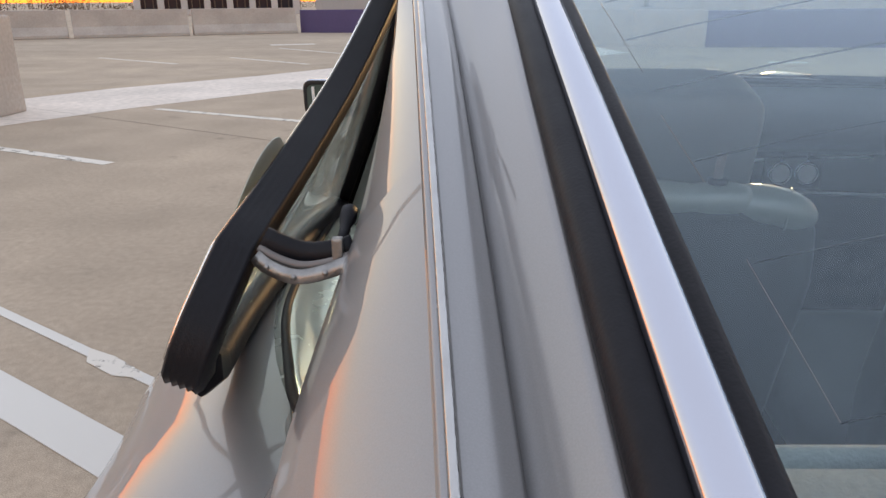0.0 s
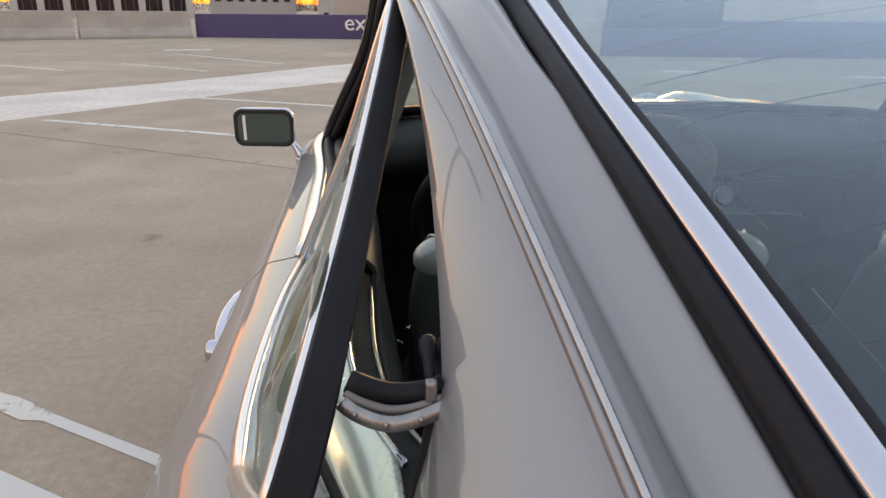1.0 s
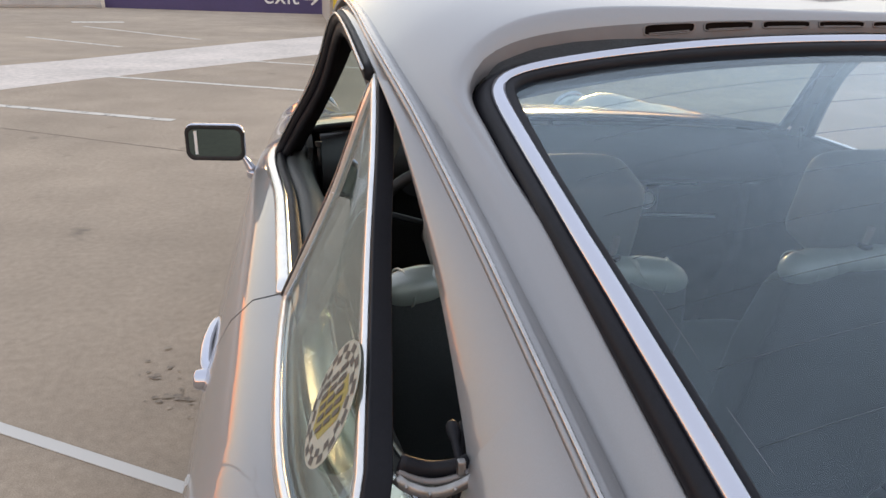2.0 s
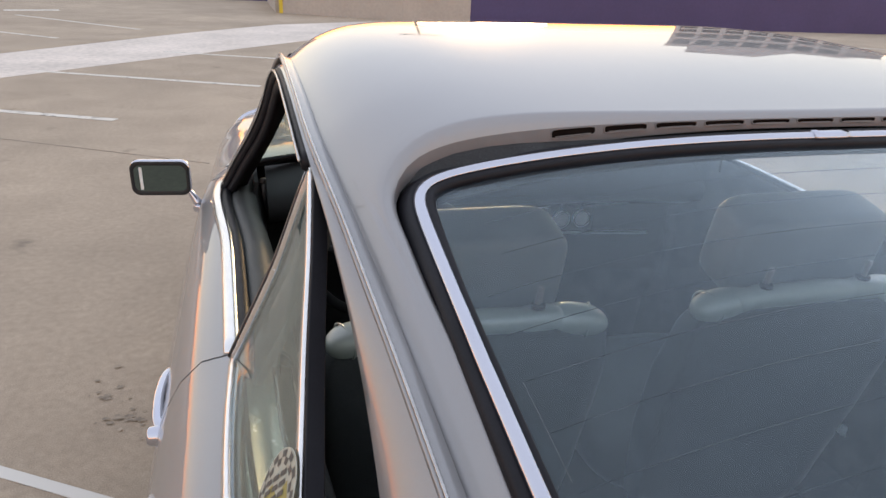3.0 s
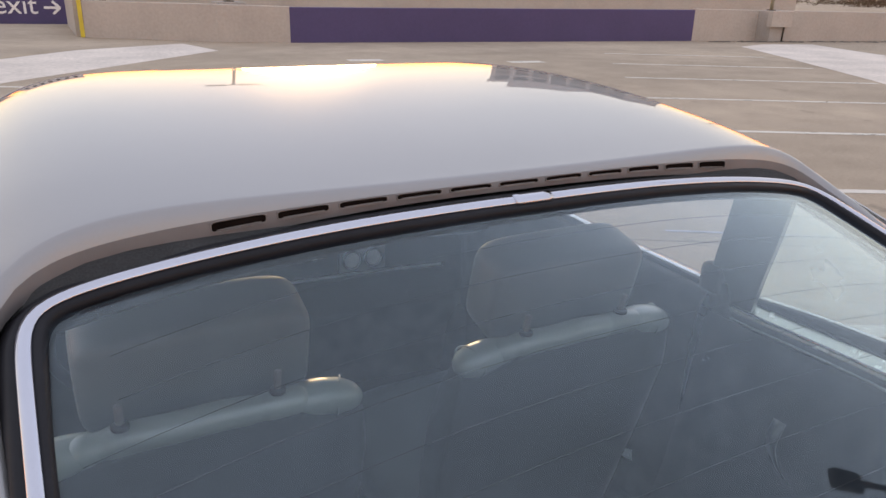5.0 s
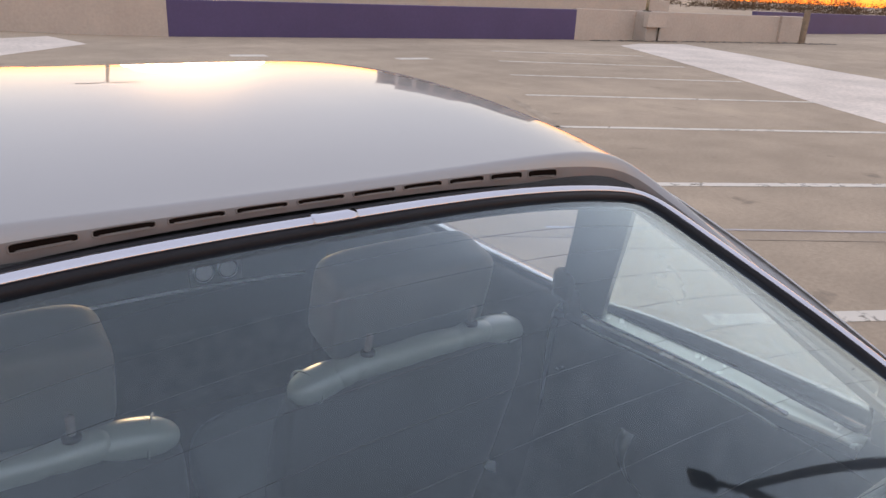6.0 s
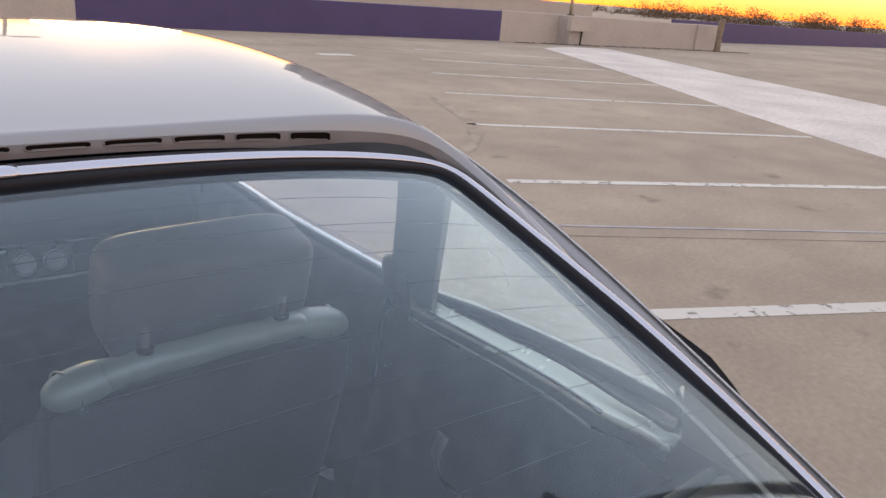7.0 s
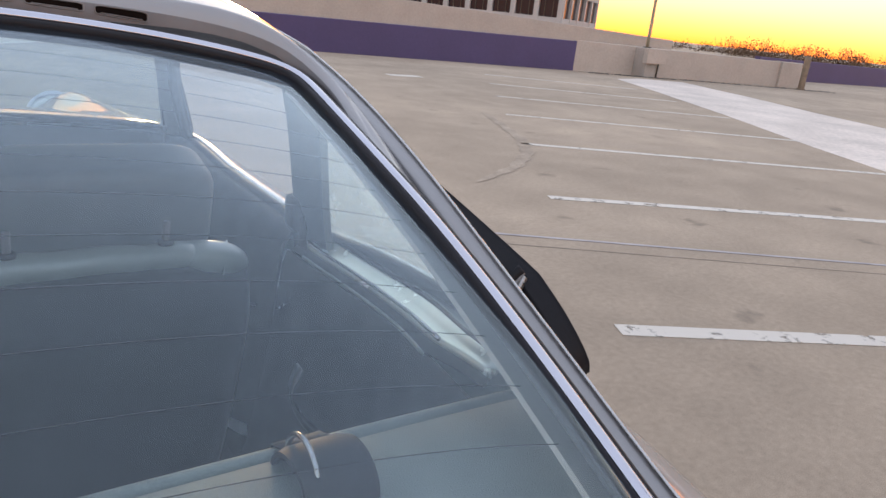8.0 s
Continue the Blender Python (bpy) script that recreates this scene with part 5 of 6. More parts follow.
def door_mirror(s):
    root = empty("door_mirror", "")
    root.parent = car
    tagged(root, "rectangular chrome door mirror on a stalk")
    M = lambda p: mirror(Vector(p), s)
    c = Vector((0.872, 1.466, 0.922))
    turn = Matrix.Rotation(radians(7 * s), 4, "Z") @ Matrix.Rotation(radians(4), 4, "X")

    def rounded(w, h, r, n=8):
        pts = []
        for qx, qz, a0 in ((1, 1, 0), (-1, 1, 90), (-1, -1, 180), (1, -1, 270)):
            for a in np.linspace(a0, a0 + 90, n):
                pts.append((qx * (w / 2 - r) + r * math.cos(radians(a)), qz * (h / 2 - r) + r * math.sin(radians(a))))
        return pts

    def shellrow(w, h, r, y):
        return [M(c) + turn @ Vector((x, y, z)) for x, z in rounded(w, h, r)]

    rows = [shellrow(0.138, 0.086, 0.020, -0.006), shellrow(0.142, 0.091, 0.022, -0.002), shellrow(0.142, 0.091, 0.022, 0.008), shellrow(0.130, 0.078, 0.024, 0.024), shellrow(0.10, 0.05, 0.02, 0.034), shellrow(0.02, 0.01, 0.004, 0.037)]
    part("housing", grid(rows, close=True), CHROME, root, "chrome mirror shell")
    rows = [shellrow(0.140, 0.088, 0.021, -0.0065), shellrow(0.132, 0.080, 0.018, -0.009), shellrow(0.122, 0.066, 0.016, -0.005)]
    part("bezel", grid(rows, close=True), BLACK, root, "black bezel")
    rows = [shellrow(0.123, 0.067, 0.016, -0.0055), shellrow(0.07, 0.04, 0.01, -0.0055), shellrow(0.002, 0.002, 0.0005, -0.0055)]
    part("mirror_glass", grid(rows, close=True), MIRROR, root, "mirror glass")
    rows = [[M(c) + turn @ Vector((x * s, -0.0065, z)) for x in (0.0415, 0.0425, 0.0475, 0.0485)] for z in np.linspace(-0.029, 0.029, 5)]
    part("glass_strip", grid(rows), WHITE, root, "pale upright strip on the mirror glass", thick=0.001)
    stalk = through_points([M((0.822, 1.466, 0.898)), M((0.806, 1.463, 0.882)), M((0.788, 1.459, 0.853))], 10)
    part("stalk", sweep(stalk, ring_profile(0.010, 12), (0, 1, 0), taper=[0.65 + 0.6 * (i / 9) ** 2 for i in range(10)]), CHROME, root, "chrome stalk")
    bm = cyl(0.018, 0.02, M((0.784, 1.458, 0.844)), n=18, bevel=0.005)
    part("foot", bm, CHROME, root)


door_mirror(-1)

# ---- windscreen, pillars, bonnet, front wings ----
rows = []
for i in range(13):
    t = i / 12
    row = []
    for u in np.linspace(-1, 1, 31):
        gx0, gx1 = 0.565, 0.665
        x = u * (gx0 + (gx1 - gx0) * t)
        y_top = 1.085 + 0.145 * (1 - abs(u) ** 2.4)
        y_bot = 1.455 + 0.17 * (1 - abs(u) ** 2.4)
        z_top = 1.232 + 0.045 * (1 - abs(u) ** 2.4)
        z_bot = 0.925 + 0.0 * (1 - u * u)
        row.append(Vector((x, y_top + (y_bot - y_top) * t, z_top + (z_bot - z_top) * t + 0.012 * math.sin(math.pi * t))))
    rows.append(row)
ws = part("windscreen", grid(rows), PANE_FRONT, car, "clear windscreen", thick=0.004)
ws.visible_shadow = False
ring_ = rows[0] + [r[-1] for r in rows[1:]] + rows[-1][::-1][1:] + [r[0] for r in rows[::-1][1:-1]]
part("windscreen_rubber", sweep(ring_, [(-0.016, -0.006), (-0.016, 0.004), (0.0, 0.010), (0.014, 0.005), (0.014, -0.006)], (0, 0.6, 0.8), closed=True), RUBBER, car, "black windscreen rubber")
for s in (-1, 1):
    rows = []
    for y in np.linspace(1.03, 1.43, 18):
        gx, gz = gutter(y)
        ex, ez = edge(y)
        rows.append([mirror(Vector(v), s) for v in ((gx - 0.035, y + 0.03, gz - 0.006), (gx - 0.01, y + 0.012, gz + 0.004), (gx + 0.004, y, gz - 0.002), (ex + 0.004, y, ez), (ex - 0.012, y - 0.006, ez - 0.012), (ex - 0.05, y + 0.02, ez - 0.01))])
    # left pillar in black, right one in body paint
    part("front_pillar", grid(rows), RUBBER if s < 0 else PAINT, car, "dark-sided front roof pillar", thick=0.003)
    # inner lining of the centre post
    bm = grid([[mirror(Vector(v), s) for v in ((0.672 - 0.118 * t, 0.575 - 0.115 * t + dy, 0.90 + 0.29 * t) for dy in (-0.09, -0.03, 0.02))] for t in np.linspace(0, 1, 8)])
    part("centre_post_trim", bm, VINYL, car, "dark centre post lining", thick=0.012)
    bm = box((0.03, 0.05, 0.06), mirror(Vector((0.645, 0.565, 0.945)), s), 0.012)
    part("belt_guide", bm, BLACK, car, "black seat belt guide")
    webbing = through_points([mirror(Vector(v), s) for v in ((0.640, 0.55, 0.94), (0.632, 0.50, 0.80), (0.60, 0.42, 0.62), (0.56, 0.40, 0.45))], 16)
    part("belt_webbing", sweep(webbing, [(-0.0015, -0.022), (-0.0015, 0.022), (0.0015, 0.022), (0.0015, -0.022)], (0, 1, 0.2)), BLACK, car, "black belt webbing")
    buckle = through_points([mirror(Vector(v), s) for v in ((0.590, 0.512, 0.806), (0.597, 0.522, 0.802), (0.592, 0.530, 0.796), (0.586, 0.520, 0.798))], 10)
    part("belt_buckle", tube(buckle, 0.0022, 8, (0, 0, 1)), CHROME, car, "bright belt fitting")
    tongue = through_points([mirror(Vector(v), s) for v in ((0.568, 0.612, 0.771), (0.577, 0.606, 0.772), (0.582, 0.616, 0.765), (0.573, 0.622, 0.765), (0.568, 0.613, 0.770))], 14)
    part("belt_tongue", tube(tongue, 0.0018, 8, (0, 0, 1)), CHROME, car, "bright wire belt tongue")
    strap = through_points([mirror(Vector(v), s) for v in ((0.519, 0.30, 0.81), (0.506, 0.30, 0.779), (0.517, 0.30, 0.743), (0.539, 0.30, 0.71), (0.564, 0.30, 0.683), (0.585, 0.31, 0.66))], 18)
    part("loose_strap", sweep(strap, [(-0.0012, -0.013), (-0.0012, 0.013), (0.0012, 0.013), (0.0012, -0.013)], (0.3, 1, 0.2)), VINYL, car, "loose grey belt strap")
    side_panel("front_wing", 1.506, 3.02, s, car, "silver front wing", n=46)
    bm = cyl(0.10, 0.05, mirror(Vector((0.60, 2.86, 0.70)), s), "y", 32, 0.012)
    lamp = part("headlamp", bm, LENS, car, "round clear headlamp")
    bm = sweep([mirror(Vector((0.60 + 0.107 * math.cos(a), 2.875, 0.70 + 0.107 * math.sin(a))), s) for a in np.linspace(0, 2 * math.pi, 33)[:-1]], ring_profile(0.012, 8), (0, 1, 0), closed=True)
    part("lamp_rim", bm, CHROME, lamp, "chrome lamp rim")

# bonnet and cowl between the wings
rows = []
for y in np.linspace(1.50, 3.02, 36):
    b = side_section(y)[0]
    zc = spline([(1.4, 0.915), (1.75, 0.905), (2.2, 0.85), (2.7, 0.74), (3.02, 0.55)], y)[0]
    rows.append([Vector((u * b.x, y + 0.10 * (1 - u * u) * max(0, 1 - (y - 1.5) / 0.3), b.z + (zc + 0.02 - b.z) * (1 - u * u))) for u in np.linspace(-1, 1, 25)])
part("bonnet", grid(rows), PAINT, car, "silver bonnet", thick=0.004)
# engine lid, tail and bumpers
rows = []
for y in (-0.86, -0.83, -0.80, -0.77, -0.74, -0.71, -0.68, -0.65, -0.62, -0.60, -0.585, -0.56, -0.53, -0.50, -0.475):
    belt = side_section(y)[0]
    b = (belt.x - 0.002, belt.z) if y < -0.615 else spline([(-0.62, 0.598, 0.753), (-0.585, 0.535, 0.785), (-0.475, 0.525, 0.872)], y)
    cz = spline([(-0.86, 0.63), (-0.7, 0.76), (-0.62, 0.82), (-0.475, 0.955)], y)[0]
    rows.append([Vector((u * b[0], y, b[1] + (cz - b[1]) * (1 - abs(u) ** 2.4))) for u in np.linspace(-1, 1, 25)])
lid = part("engine_lid", grid(rows), PAINT, car, "silver engine lid", thick=0.004)
for i in range(9):
    y = -0.56 - 0.02 * i
    cz = spline([(-0.86, 0.63), (-0.7, 0.76), (-0.62, 0.82), (-0.475, 0.955)], y)[0]
    bm = sweep([Vector((x, y, cz + 0.004 - 0.10 * abs(x / 0.5) ** 2.4)) for x in np.linspace(-0.25, 0.25, 8)], ring_profile(0.005, 6), (0, 0, 1))
    part("grille_bar", bm, BLACK, lid)
rows = [[Vector((u * w, y - 0.05 * (1 - u * u) * k, z)) for u in np.linspace(-1, 1, 19)] for w, y, z, k in ((0.58, -0.80, 0.62, 1), (0.63, -0.84, 0.52, 1), (0.63, -0.86, 0.42, 1), (0.60, -0.85, 0.30, 1))]
part("tail_panel", grid(rows), PAINT, car, "silver tail panel", thick=0.004)
rows = [[Vector((u * w, y + 0.06 * (1 - u * u), z)) for u in np.linspace(-1, 1, 19)] for w, y, z in ((0.56, 2.98, 0.60), (0.60, 3.02, 0.48), (0.60, 3.03, 0.36), (0.55, 3.0, 0.24))]
part("nose_panel", grid(rows), PAINT, car, "silver nose panel", thick=0.004)
for name, y, k, z in (("rear_bumper", -0.90, -1, 0.45), ("front_bumper", 3.08, 1, 0.42)):
    pts = [Vector((u * 0.66, y + k * (0.04 * (1 - u * u) - 0.10 * abs(u) ** 6), z)) for u in np.linspace(-1, 1, 25)]
    part(name, sweep(pts, ring_profile(0.05, 12, 0.6, 1.1), (0, 0, 1)), CHROME, car, "chrome bumper")
for s in (-1, 1):
    bm = box((0.2, 0.03, 0.09), (0.5 * s, -0.865, 0.56), 0.012)
    part("tail_lamp", bm, LENS_RED, car, "red tail lamp", smooth=False)
HUB = 0.345 - RIDE / SIZE
for y in (-0.05, 2.2):
    for s in (-1, 1):
        w = empty("wheel", "")
        w.parent = car
        tagged(w, "black tyre on a five-spoke alloy rim")
        tyre = [Vector((0.735 * s, y + 0.255 * math.cos(a), HUB + 0.255 * math.sin(a))) for a in np.linspace(0, 2 * math.pi, 41)[:-1]]
        part("tyre", sweep(tyre, [(0.055 * math.cos(b) * (1 if abs(math.cos(b)) < 0.8 else 1), 0.09 * math.sin(b)) for b in np.linspace(0, 2 * math.pi, 15)[:-1]], (1, 0, 0), closed=True), TYRE, w, "black tyre")
        bm = cyl(0.205, 0.10, (0.74 * s, y, HUB), "x", 32, 0.01)
        for i in range(5):
            a = 2 * math.pi * i / 5
            box((0.03, 0.06, 0.18), m=Matrix.Rotation(a, 4, "X") @ Matrix.Translation((0, 0, 0.11)), at=(0.785 * s, y, HUB), bm=bm)
        part("rim", bm, ALLOY, w, "five-spoke alloy rim", smooth=False)
# closed tub: firewall, footwell sides and wheel housings
rows = [[Vector((x, 1.60 + 0.05 * (1 - (x / 0.68) ** 2), z)) for x in np.linspace(-0.68, 0.68, 13)] for z in (0.2, 0.45, 0.7, 0.89)]
part("firewall", grid(rows), CARPET, car, "dark carpeted bulkhead ahead of the footwells", thick=0.012)
for s in (-1, 1):
    rows = [[Vector((s * x, y, z)) for z, x in ((0.19, 0.60), (0.30, 0.612), (0.40, 0.625), (0.46, 0.66))] for y in np.linspace(0.25, 1.64, 12)]
    part("inner_sill", grid(rows), CARPET, car, "dark carpeted inner sill", thick=0.01)
    rows = [[Vector((s * x, y, z)) for z, x in ((0.2, 0.66), (0.5, 0.67), (0.75, 0.665), (0.90, 0.645))] for y in np.linspace(1.38, 1.64, 5)]
    part("footwell_side", grid(rows), CARPET, car, "dark carpeted footwell side", thick=0.01)
    rows = []
    for a in np.linspace(-0.45, math.pi + 0.45, 17):
        rows.append([Vector((s * x, -0.05 + 0.37 * math.cos(a), 0.31 + 0.37 * math.sin(a))) for x in (0.56, 0.64, 0.72, 0.80)])
    liner = grid(rows)
    part("wheel_housing", liner, BLACK, car, "dark wheel housing", thick=0.006)
    bm = bmesh.new()
    bm.faces.new([bm.verts.new((s * 0.56, -0.05 + 0.37 * math.cos(a), max(0.2, 0.31 + 0.37 * math.sin(a)))) for a in np.linspace(-0.3, math.pi + 0.3, 25)])
    part("housing_wall", bm, BLACK, car, "dark inner wall of the wheel housing", thick=0.006)
bm = box((1.40, 3.5, 0.06), (0, 1.05, 0.20), 0.02)
part("floor_pan", bm, BLACK, car, "dark floor pan", smooth=False)

# ---- interior ----
rows = []
for y in np.linspace(-0.50, 0.42, 18):
    z = 0.885 if y < -0.07 else spline([(-0.07, 0.885), (-0.055, 0.84), (0.0, 0.77), (0.05, 0.69), (0.15, 0.55), (0.22, 0.45), (0.3, 0.42), (0.42, 0.42)], y)[0]
    rows.append([Vector((x, y, z - 0.012 * abs(x / 0.6) ** 3)) for x in np.linspace(-0.5, 0.5, 17) * (1.2 - 0.7 * max(0.0, -0.2 - y))])
part("rear_bulkhead", grid(rows), CARPET, car, "charcoal carpeted rear bench", thick=0.01)
rows = [[Vector((u * (0.575 - 0.36 * max(0, -0.16 - y)), y, 0.955 + 0.12 * (y + 0.065) - 0.007 * abs(u) ** 3 - (0.012 if y > -0.068 else 0))) for u in np.linspace(-1, 1, 17)] for y in (-0.44, -0.38, -0.30, -0.20, -0.12, -0.078, -0.066, -0.061)]
part("parcel_shelf", grid(rows), SHELF, car, "pale green-grey parcel shelf under the rear glass", thick=0.008)
lip_path = [Vector((x, -0.060, 0.948 - 0.008 * abs(x / 0.6) ** 3)) for x in np.linspace(-0.575, 0.575, 25)]
part("shelf_edge", sweep(lip_path, ring_profile(0.007, 12), (0, 0, 1)), SHELF, car, "rounded pale edge of the parcel shelf")
for s in (-1, 1):
    c = Vector((0.345 * s, -0.110, 0.950))
    rows = []
    for a in np.linspace(0, math.pi, 15):
        r = 0.028
        rows.append([c + Vector((x, (r if abs(x) < 0.026 else r * 0.93) * math.cos(a) * 1.2, (r if abs(x) < 0.026 else r * 0.93) * math.sin(a))) for x in (-0.028, -0.026, -0.02, 0.0, 0.02, 0.026, 0.028)])
    reel = part("belt_reel", grid(rows), BLACK, car, "black belt reel cover on the shelf", thick=0.004)
    arc = [c + Vector((-0.016 * s, 0.004 + 0.027 * math.cos(a), 0.008 + 0.031 * math.sin(a))) for a in np.linspace(-0.2, math.pi + 0.5, 20)]
    part("reel_loop", tube(arc, 0.0024, 8, (1, 0, 0)), CHROME_OLD, reel, "bent metal belt loop")
    hang = through_points([c + Vector(v) for v in ((0, 0.03, 0.016), (0.002, 0.055, 0.004), (0.004, 0.072, -0.04), (0.02, 0.13, -0.16), (0.04, 0.22, -0.30))], 16)
    part("reel_strap", sweep(hang, [(-0.020, -0.0008), (-0.020, 0.0008), (0.020, 0.0008), (0.020, -0.0008)], (0, 0.6, 0.8)), BLACK, reel, "black belt webbing hanging off the shelf")


def seat(x):
    e = empty("seat", "")
    e.parent = car
    tagged(e, "black vinyl bucket seat with separate headrest")
    lean = Matrix.Rotation(radians(14), 4, "X")
    base = Vector((x, 0.75, 0.278))
    # backrest: a flat-backed shaped slab
    rows = []
    prof = [(0.0, 0.34, 0.06), (0.06, 0.44, 0.10), (0.25, 0.48, 0.12), (0.42, 0.495, 0.115), (0.50, 0.495, 0.10), (0.55, 0.485, 0.085), (0.58, 0.475, 0.065), (0.600, 0.455, 0.045), (0.612, 0.40, 0.03), (0.614, 0.04, 0.01)]
    for h, w, d in prof:
        row = []
        for i in range(40):
            a = 2 * math.pi * i / 40
            c_, s_ = math.cos(a), math.sin(a)
            px = w / 2 * math.copysign(abs(c_) ** 0.45, c_)
            py = d / 2 * math.copysign(abs(s_) ** 0.35, s_)
            row.append(base + lean @ Vector((px, py + d / 2 - 0.044 + 0.018 * ramp(h, 0.5, 0.6), h)))
        rows.append(row)
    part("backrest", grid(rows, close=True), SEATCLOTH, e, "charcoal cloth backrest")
    # padded roll along the top edge, wrinkled a little where the posts go in
    us = np.linspace(-1, 1, 41)
    rollp = [base + lean @ Vector((u * 0.159 - 0.016, -0.004, 0.621 - 0.004 * u * u + 0.0012 * math.sin(9 * u + x * 20))) for u in us]
    # roll, shoulders and piping take the pale vinyl, painted as lit from above
    part("top_roll", sweep(rollp, ring_profile(0.0235, 18), (0, 0, 1), taper=[0.80 + 0.20 * ramp(1 - abs(u), 0, 0.10) - 0.10 * math.exp(-((abs(u + 0.10) - 0.66) / 0.045) ** 2) for u in us]), SEATVINYL_LIT, e, "padded top roll")
    for s in (-1, 1):
        # shoulder: a fuller rounded pad at either end of the roll, its outer end bound with piping
        ts = np.linspace(0, 1, 20)
        reach, drop = (0.115, 0.026) if s > 0 else (0.095, 0.020)
        lobe = [base + lean @ Vector((s * (0.135 + reach * t) - 0.012, 0.002, 0.612 - drop * t * t)) for t in ts]
        fat = [max(0.04, math.sqrt(max(0.0, 1 - max(0.0, (t - 0.55) / 0.45) ** 2.4))) * (0.86 + 0.14 * ramp(t, 0, 0.4)) for t in ts]
        part("shoulder_pad", sweep(lobe, ring_profile(0.0275, 18, 1.15, 1.0), (0, 0, 1), taper=fat), SEATVINYL_LIT, e, "padded shoulder of the backrest")
        pc = lobe[12]
        pipe = [pc + lean @ Vector((s * (0.004 + 0.012 * math.cos(a)), 0.0305 * math.cos(a), 0.0265 * math.sin(a))) for a in np.linspace(0, 2 * math.pi, 33)[:-1]]
        part("piping", sweep(pipe, ring_profile(0.0019, 6), (s, 0.1, 0), closed=True), SEATVINYL_LIT, e, "raised piping")
        post = [base + lean @ Vector((s * 0.106 - 0.004, 0.0, 0.630 + 0.05 * t)) for t in (0, 0.5, 1.0)]
        part("headrest_post", tube(post, 0.0055, 10, (0, 1, 0)), GREY, e, "dull grey headrest post")
        bm = cyl(0.0125, 0.008, base + lean @ Vector((s * 0.106 - 0.004, -0.002, 0.645)), n=16, bevel=0.003)
        part("post_collar", bm, BLACK, e)
    part("headrest", pillow(0.335, 0.125, 0.178, 0.32, (x + (0.030 if x > 0 else 0.008), 0.703, 0.935), m=lean), RESTVINYL, e, "black padded headrest")
    part("cushion", pillow(0.50, 0.50, 0.16, 0.5, (x, 1.03, 0.36), m=Matrix.Rotation(radians(6), 4, "X")), SEATCLOTH, e, "black seat cushion")
    return e


right_seat = seat(0.322)
seat(-0.325)
# small white tag hanging at the back of the seat
bm = bmesh.new()
tagc = Vector((0.585, 0.690, 0.478))
bm.faces.new([bm.verts.new(tagc + Vector(v)) for v in ((-0.018, 0.004, 0.022), (0.018, -0.004, 0.0), (0.014, -0.006, -0.022), (0.002, -0.002, -0.016), (-0.022, 0.004, 0.004))])
part("paper_tag", bm, WHITE, right_seat, "small torn white paper tag", smooth=False, thick=0.001)

# dashboard
rows = []
for u in np.linspace(-1, 1, 33):
    x = 0.62 * u
    dy = 0.10 * (1 - abs(u) ** 2.5)
    hood = 0.035 * math.exp(-(((x + 0.33) / 0.17) ** 4))
    rows.append([Vector(v) for v in ((x, 1.50 + dy, 0.905), (x, 1.46 + dy * 0.8, 0.895 + hood * 0.6), (x, 1.40 + dy * 0.7, 0.865 + hood), (x, 1.37 + dy * 0.6, 0.835 + hood), (x, 1.375 + dy * 0.6, 0.80 + hood * 0.4), (x, 1.45 + dy * 0.6, 0.765), (x, 1.545 + dy * 0.6, 0.742), (x, 1.56 + dy * 0.6, 0.62), (x, 1.565 + dy * 0.6, 0.50))])
dash = part("dashboard", grid(rows), BLACK, car, "black padded dashboard", thick=0.006)
for z0, z1, x0, x1 in ((0.709, 0.733, 0.06, 0.50), (0.632, 0.632, -0.05, 0.57)):
    strip = [Vector((x, 1.547 + 0.06 * (1 - abs(x / 0.62) ** 2.5), z0 + (z1 - z0) * (x - x0) / (x1 - x0))) for x in np.linspace(x0, x1, 24)]
    # metal strip drawn in white, so its gleam is in the colour
    part("dash_trim", sweep(strip, ring_profile(0.0045, 8), (0, 0, 1)), WHITE, dash, "bright dash strip")
panel = part("gauge_panel", box((0.15, 0.02, 0.085), (0.310, 1.590, 0.685), 0.008), GREY, dash, "grey panel with two round gauges", smooth=False)
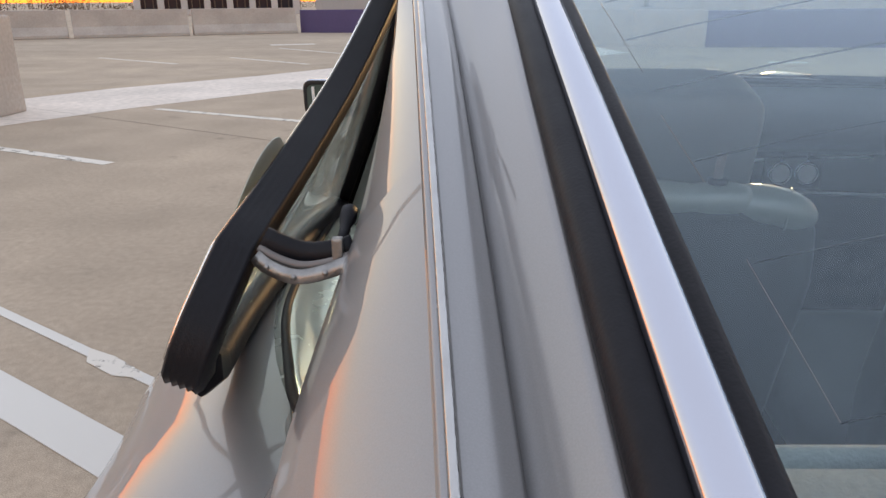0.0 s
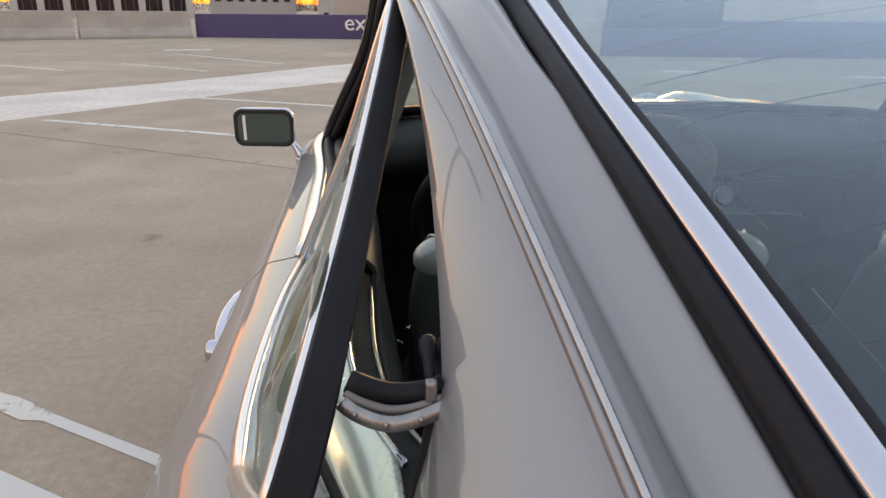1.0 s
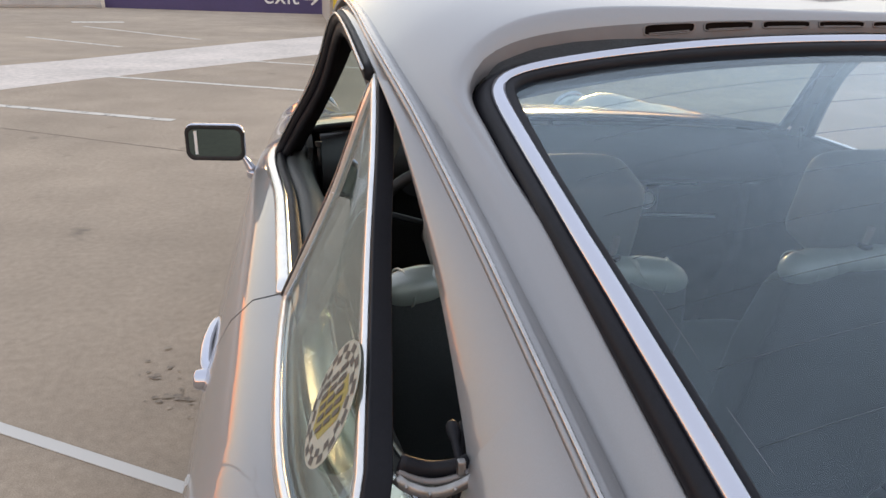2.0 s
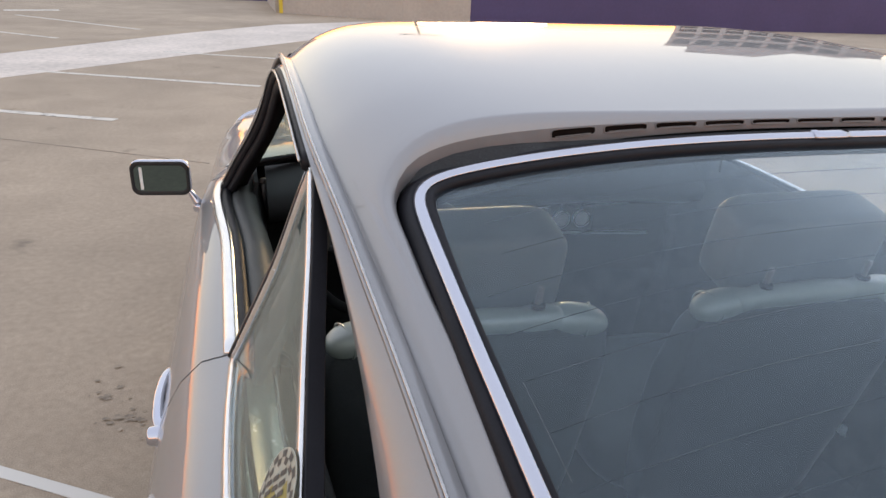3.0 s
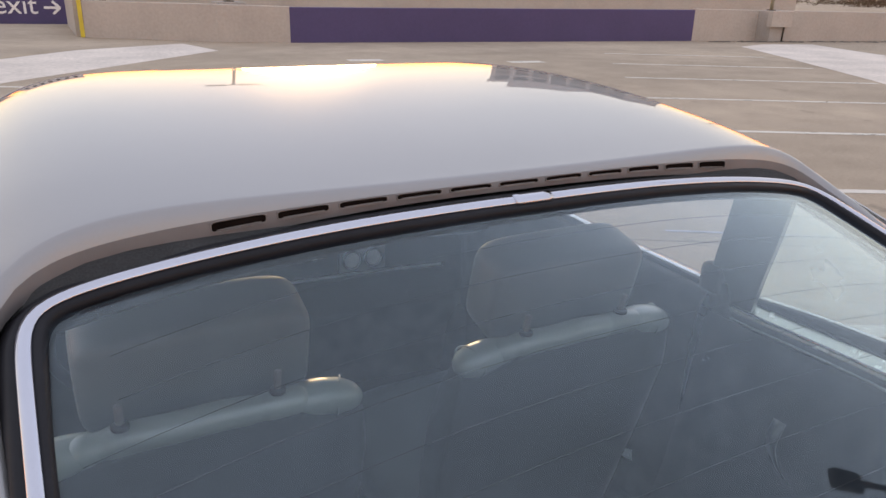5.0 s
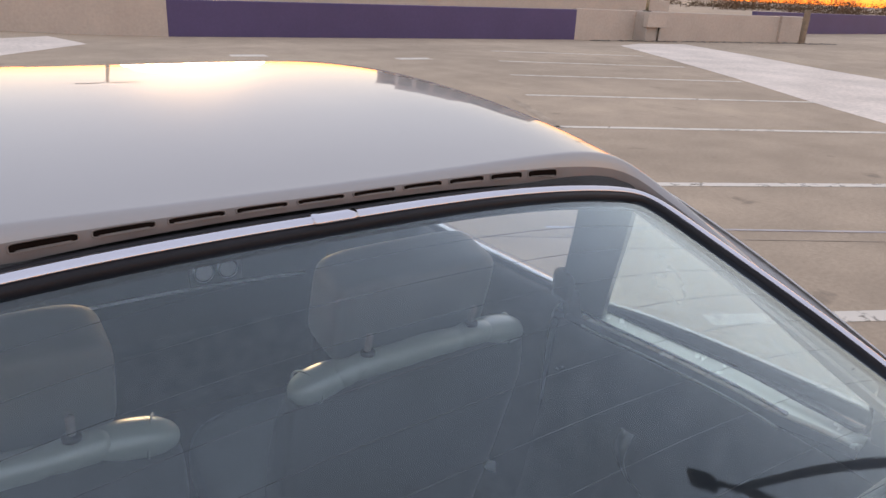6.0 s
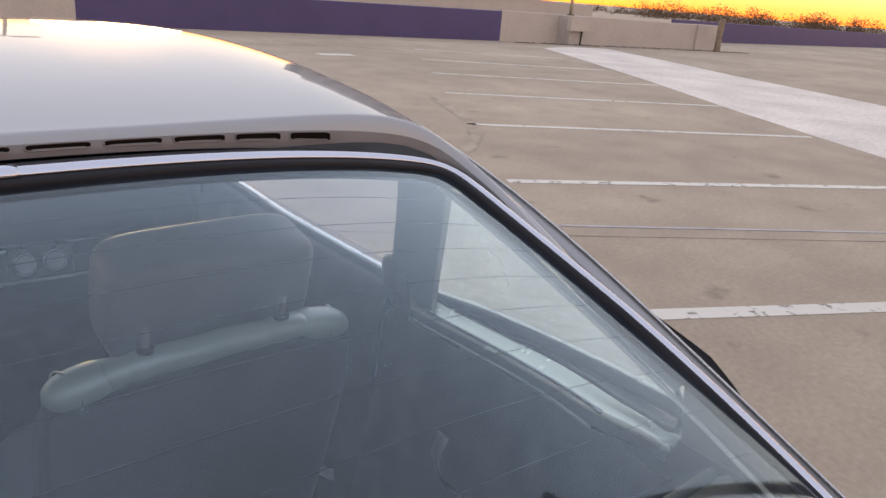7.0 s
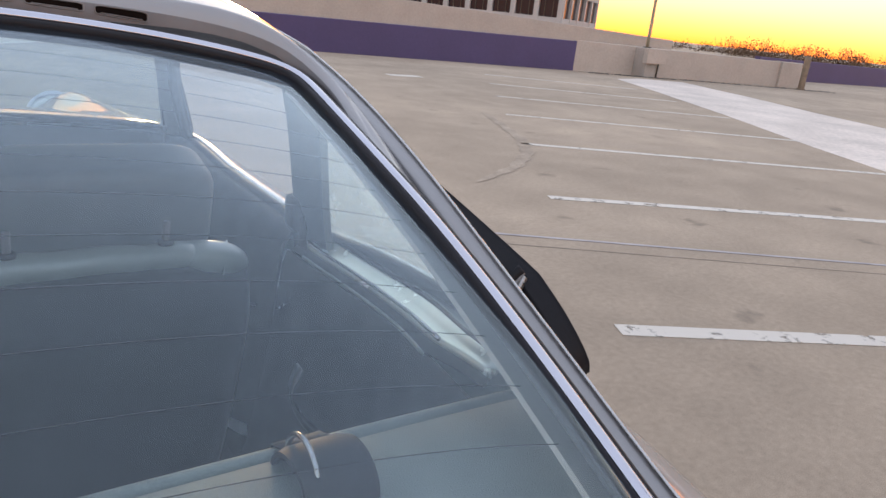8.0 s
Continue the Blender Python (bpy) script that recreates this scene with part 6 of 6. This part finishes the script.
for x in (0.270, 0.338):
    gauge = part("gauge", cyl(0.027, 0.02, (x, 1.577, 0.689), "y", 28, 0.004), DIAL, dash, "round pale gauge")
    bm = sweep([Vector((x + 0.027 * math.cos(a), 1.566, 0.689 + 0.027 * math.sin(a))) for a in np.linspace(0, 2 * math.pi, 29)[:-1]], ring_profile(0.0035, 6), (0, 1, 0), closed=True)
    part("gauge_rim", bm, CHROME, dash)
    bm = cyl(0.004, 0.03, (x + 0.002, 1.577, 0.731), n=10)
    part("gauge_knob", bm, CHROME, dash)
for i in range(5):
    bm = box((0.018, 0.006, 0.006), (0.09 + 0.024 * i, 1.582, 0.70), 0.001)
    part("button", bm, CHROME_OLD, dash, smooth=False)
for i, (x, r) in enumerate(((-0.47, 0.035), (-0.385, 0.042), (-0.29, 0.05), (-0.195, 0.042))):
    bm = cyl(r, 0.02, (x, 1.432, 0.80), "y", 28, 0.003)
    part("instrument", bm, BLACK, dash)
# steering wheel
c = Vector((-0.335, 1.19, 0.745))
tilt = Matrix.Rotation(radians(-66), 4, "X")
rim = [c + tilt @ Vector((0.195 * math.cos(a), 0.195 * math.sin(a), 0)) for a in np.linspace(0, 2 * math.pi, 49)[:-1]]
ups = [tilt @ Vector((0, 0, 1))] * 48
wheel = part("steering_wheel", sweep(rim, ring_profile(0.013, 10), list(ups), closed=True), BLACK, car, "black steering wheel")
for a in (-20, 90, 200, 270):
    d = tilt @ Vector((math.cos(radians(a)), math.sin(radians(a)), 0))
    part("spoke", tube([c, c + d * 0.19], 0.008, 8, (0.1, 0.3, 1)), BLACK, wheel)
bm = cyl(0.045, 0.03, (0, 0, 0), n=24, bevel=0.008)
bmesh.ops.transform(bm, matrix=Matrix.Translation(c) @ tilt, verts=bm.verts)
part("hub", bm, BLACK, wheel)
part("column", tube([c, c + Vector((0, 0.25, -0.10))], 0.03, 12), BLACK, wheel)
# inside mirror
bm = box((0.24, 0.022, 0.062), (-0.03, 1.20, 1.165), 0.015)
im = part("inside_mirror", bm, BLACK, car, "black inside mirror", smooth=False)
part("mirror_stem", tube([Vector((-0.03, 1.205, 1.19)), Vector((-0.02, 1.20, 1.255))], 0.008, 8, (0, 1, 0)), BLACK, im)
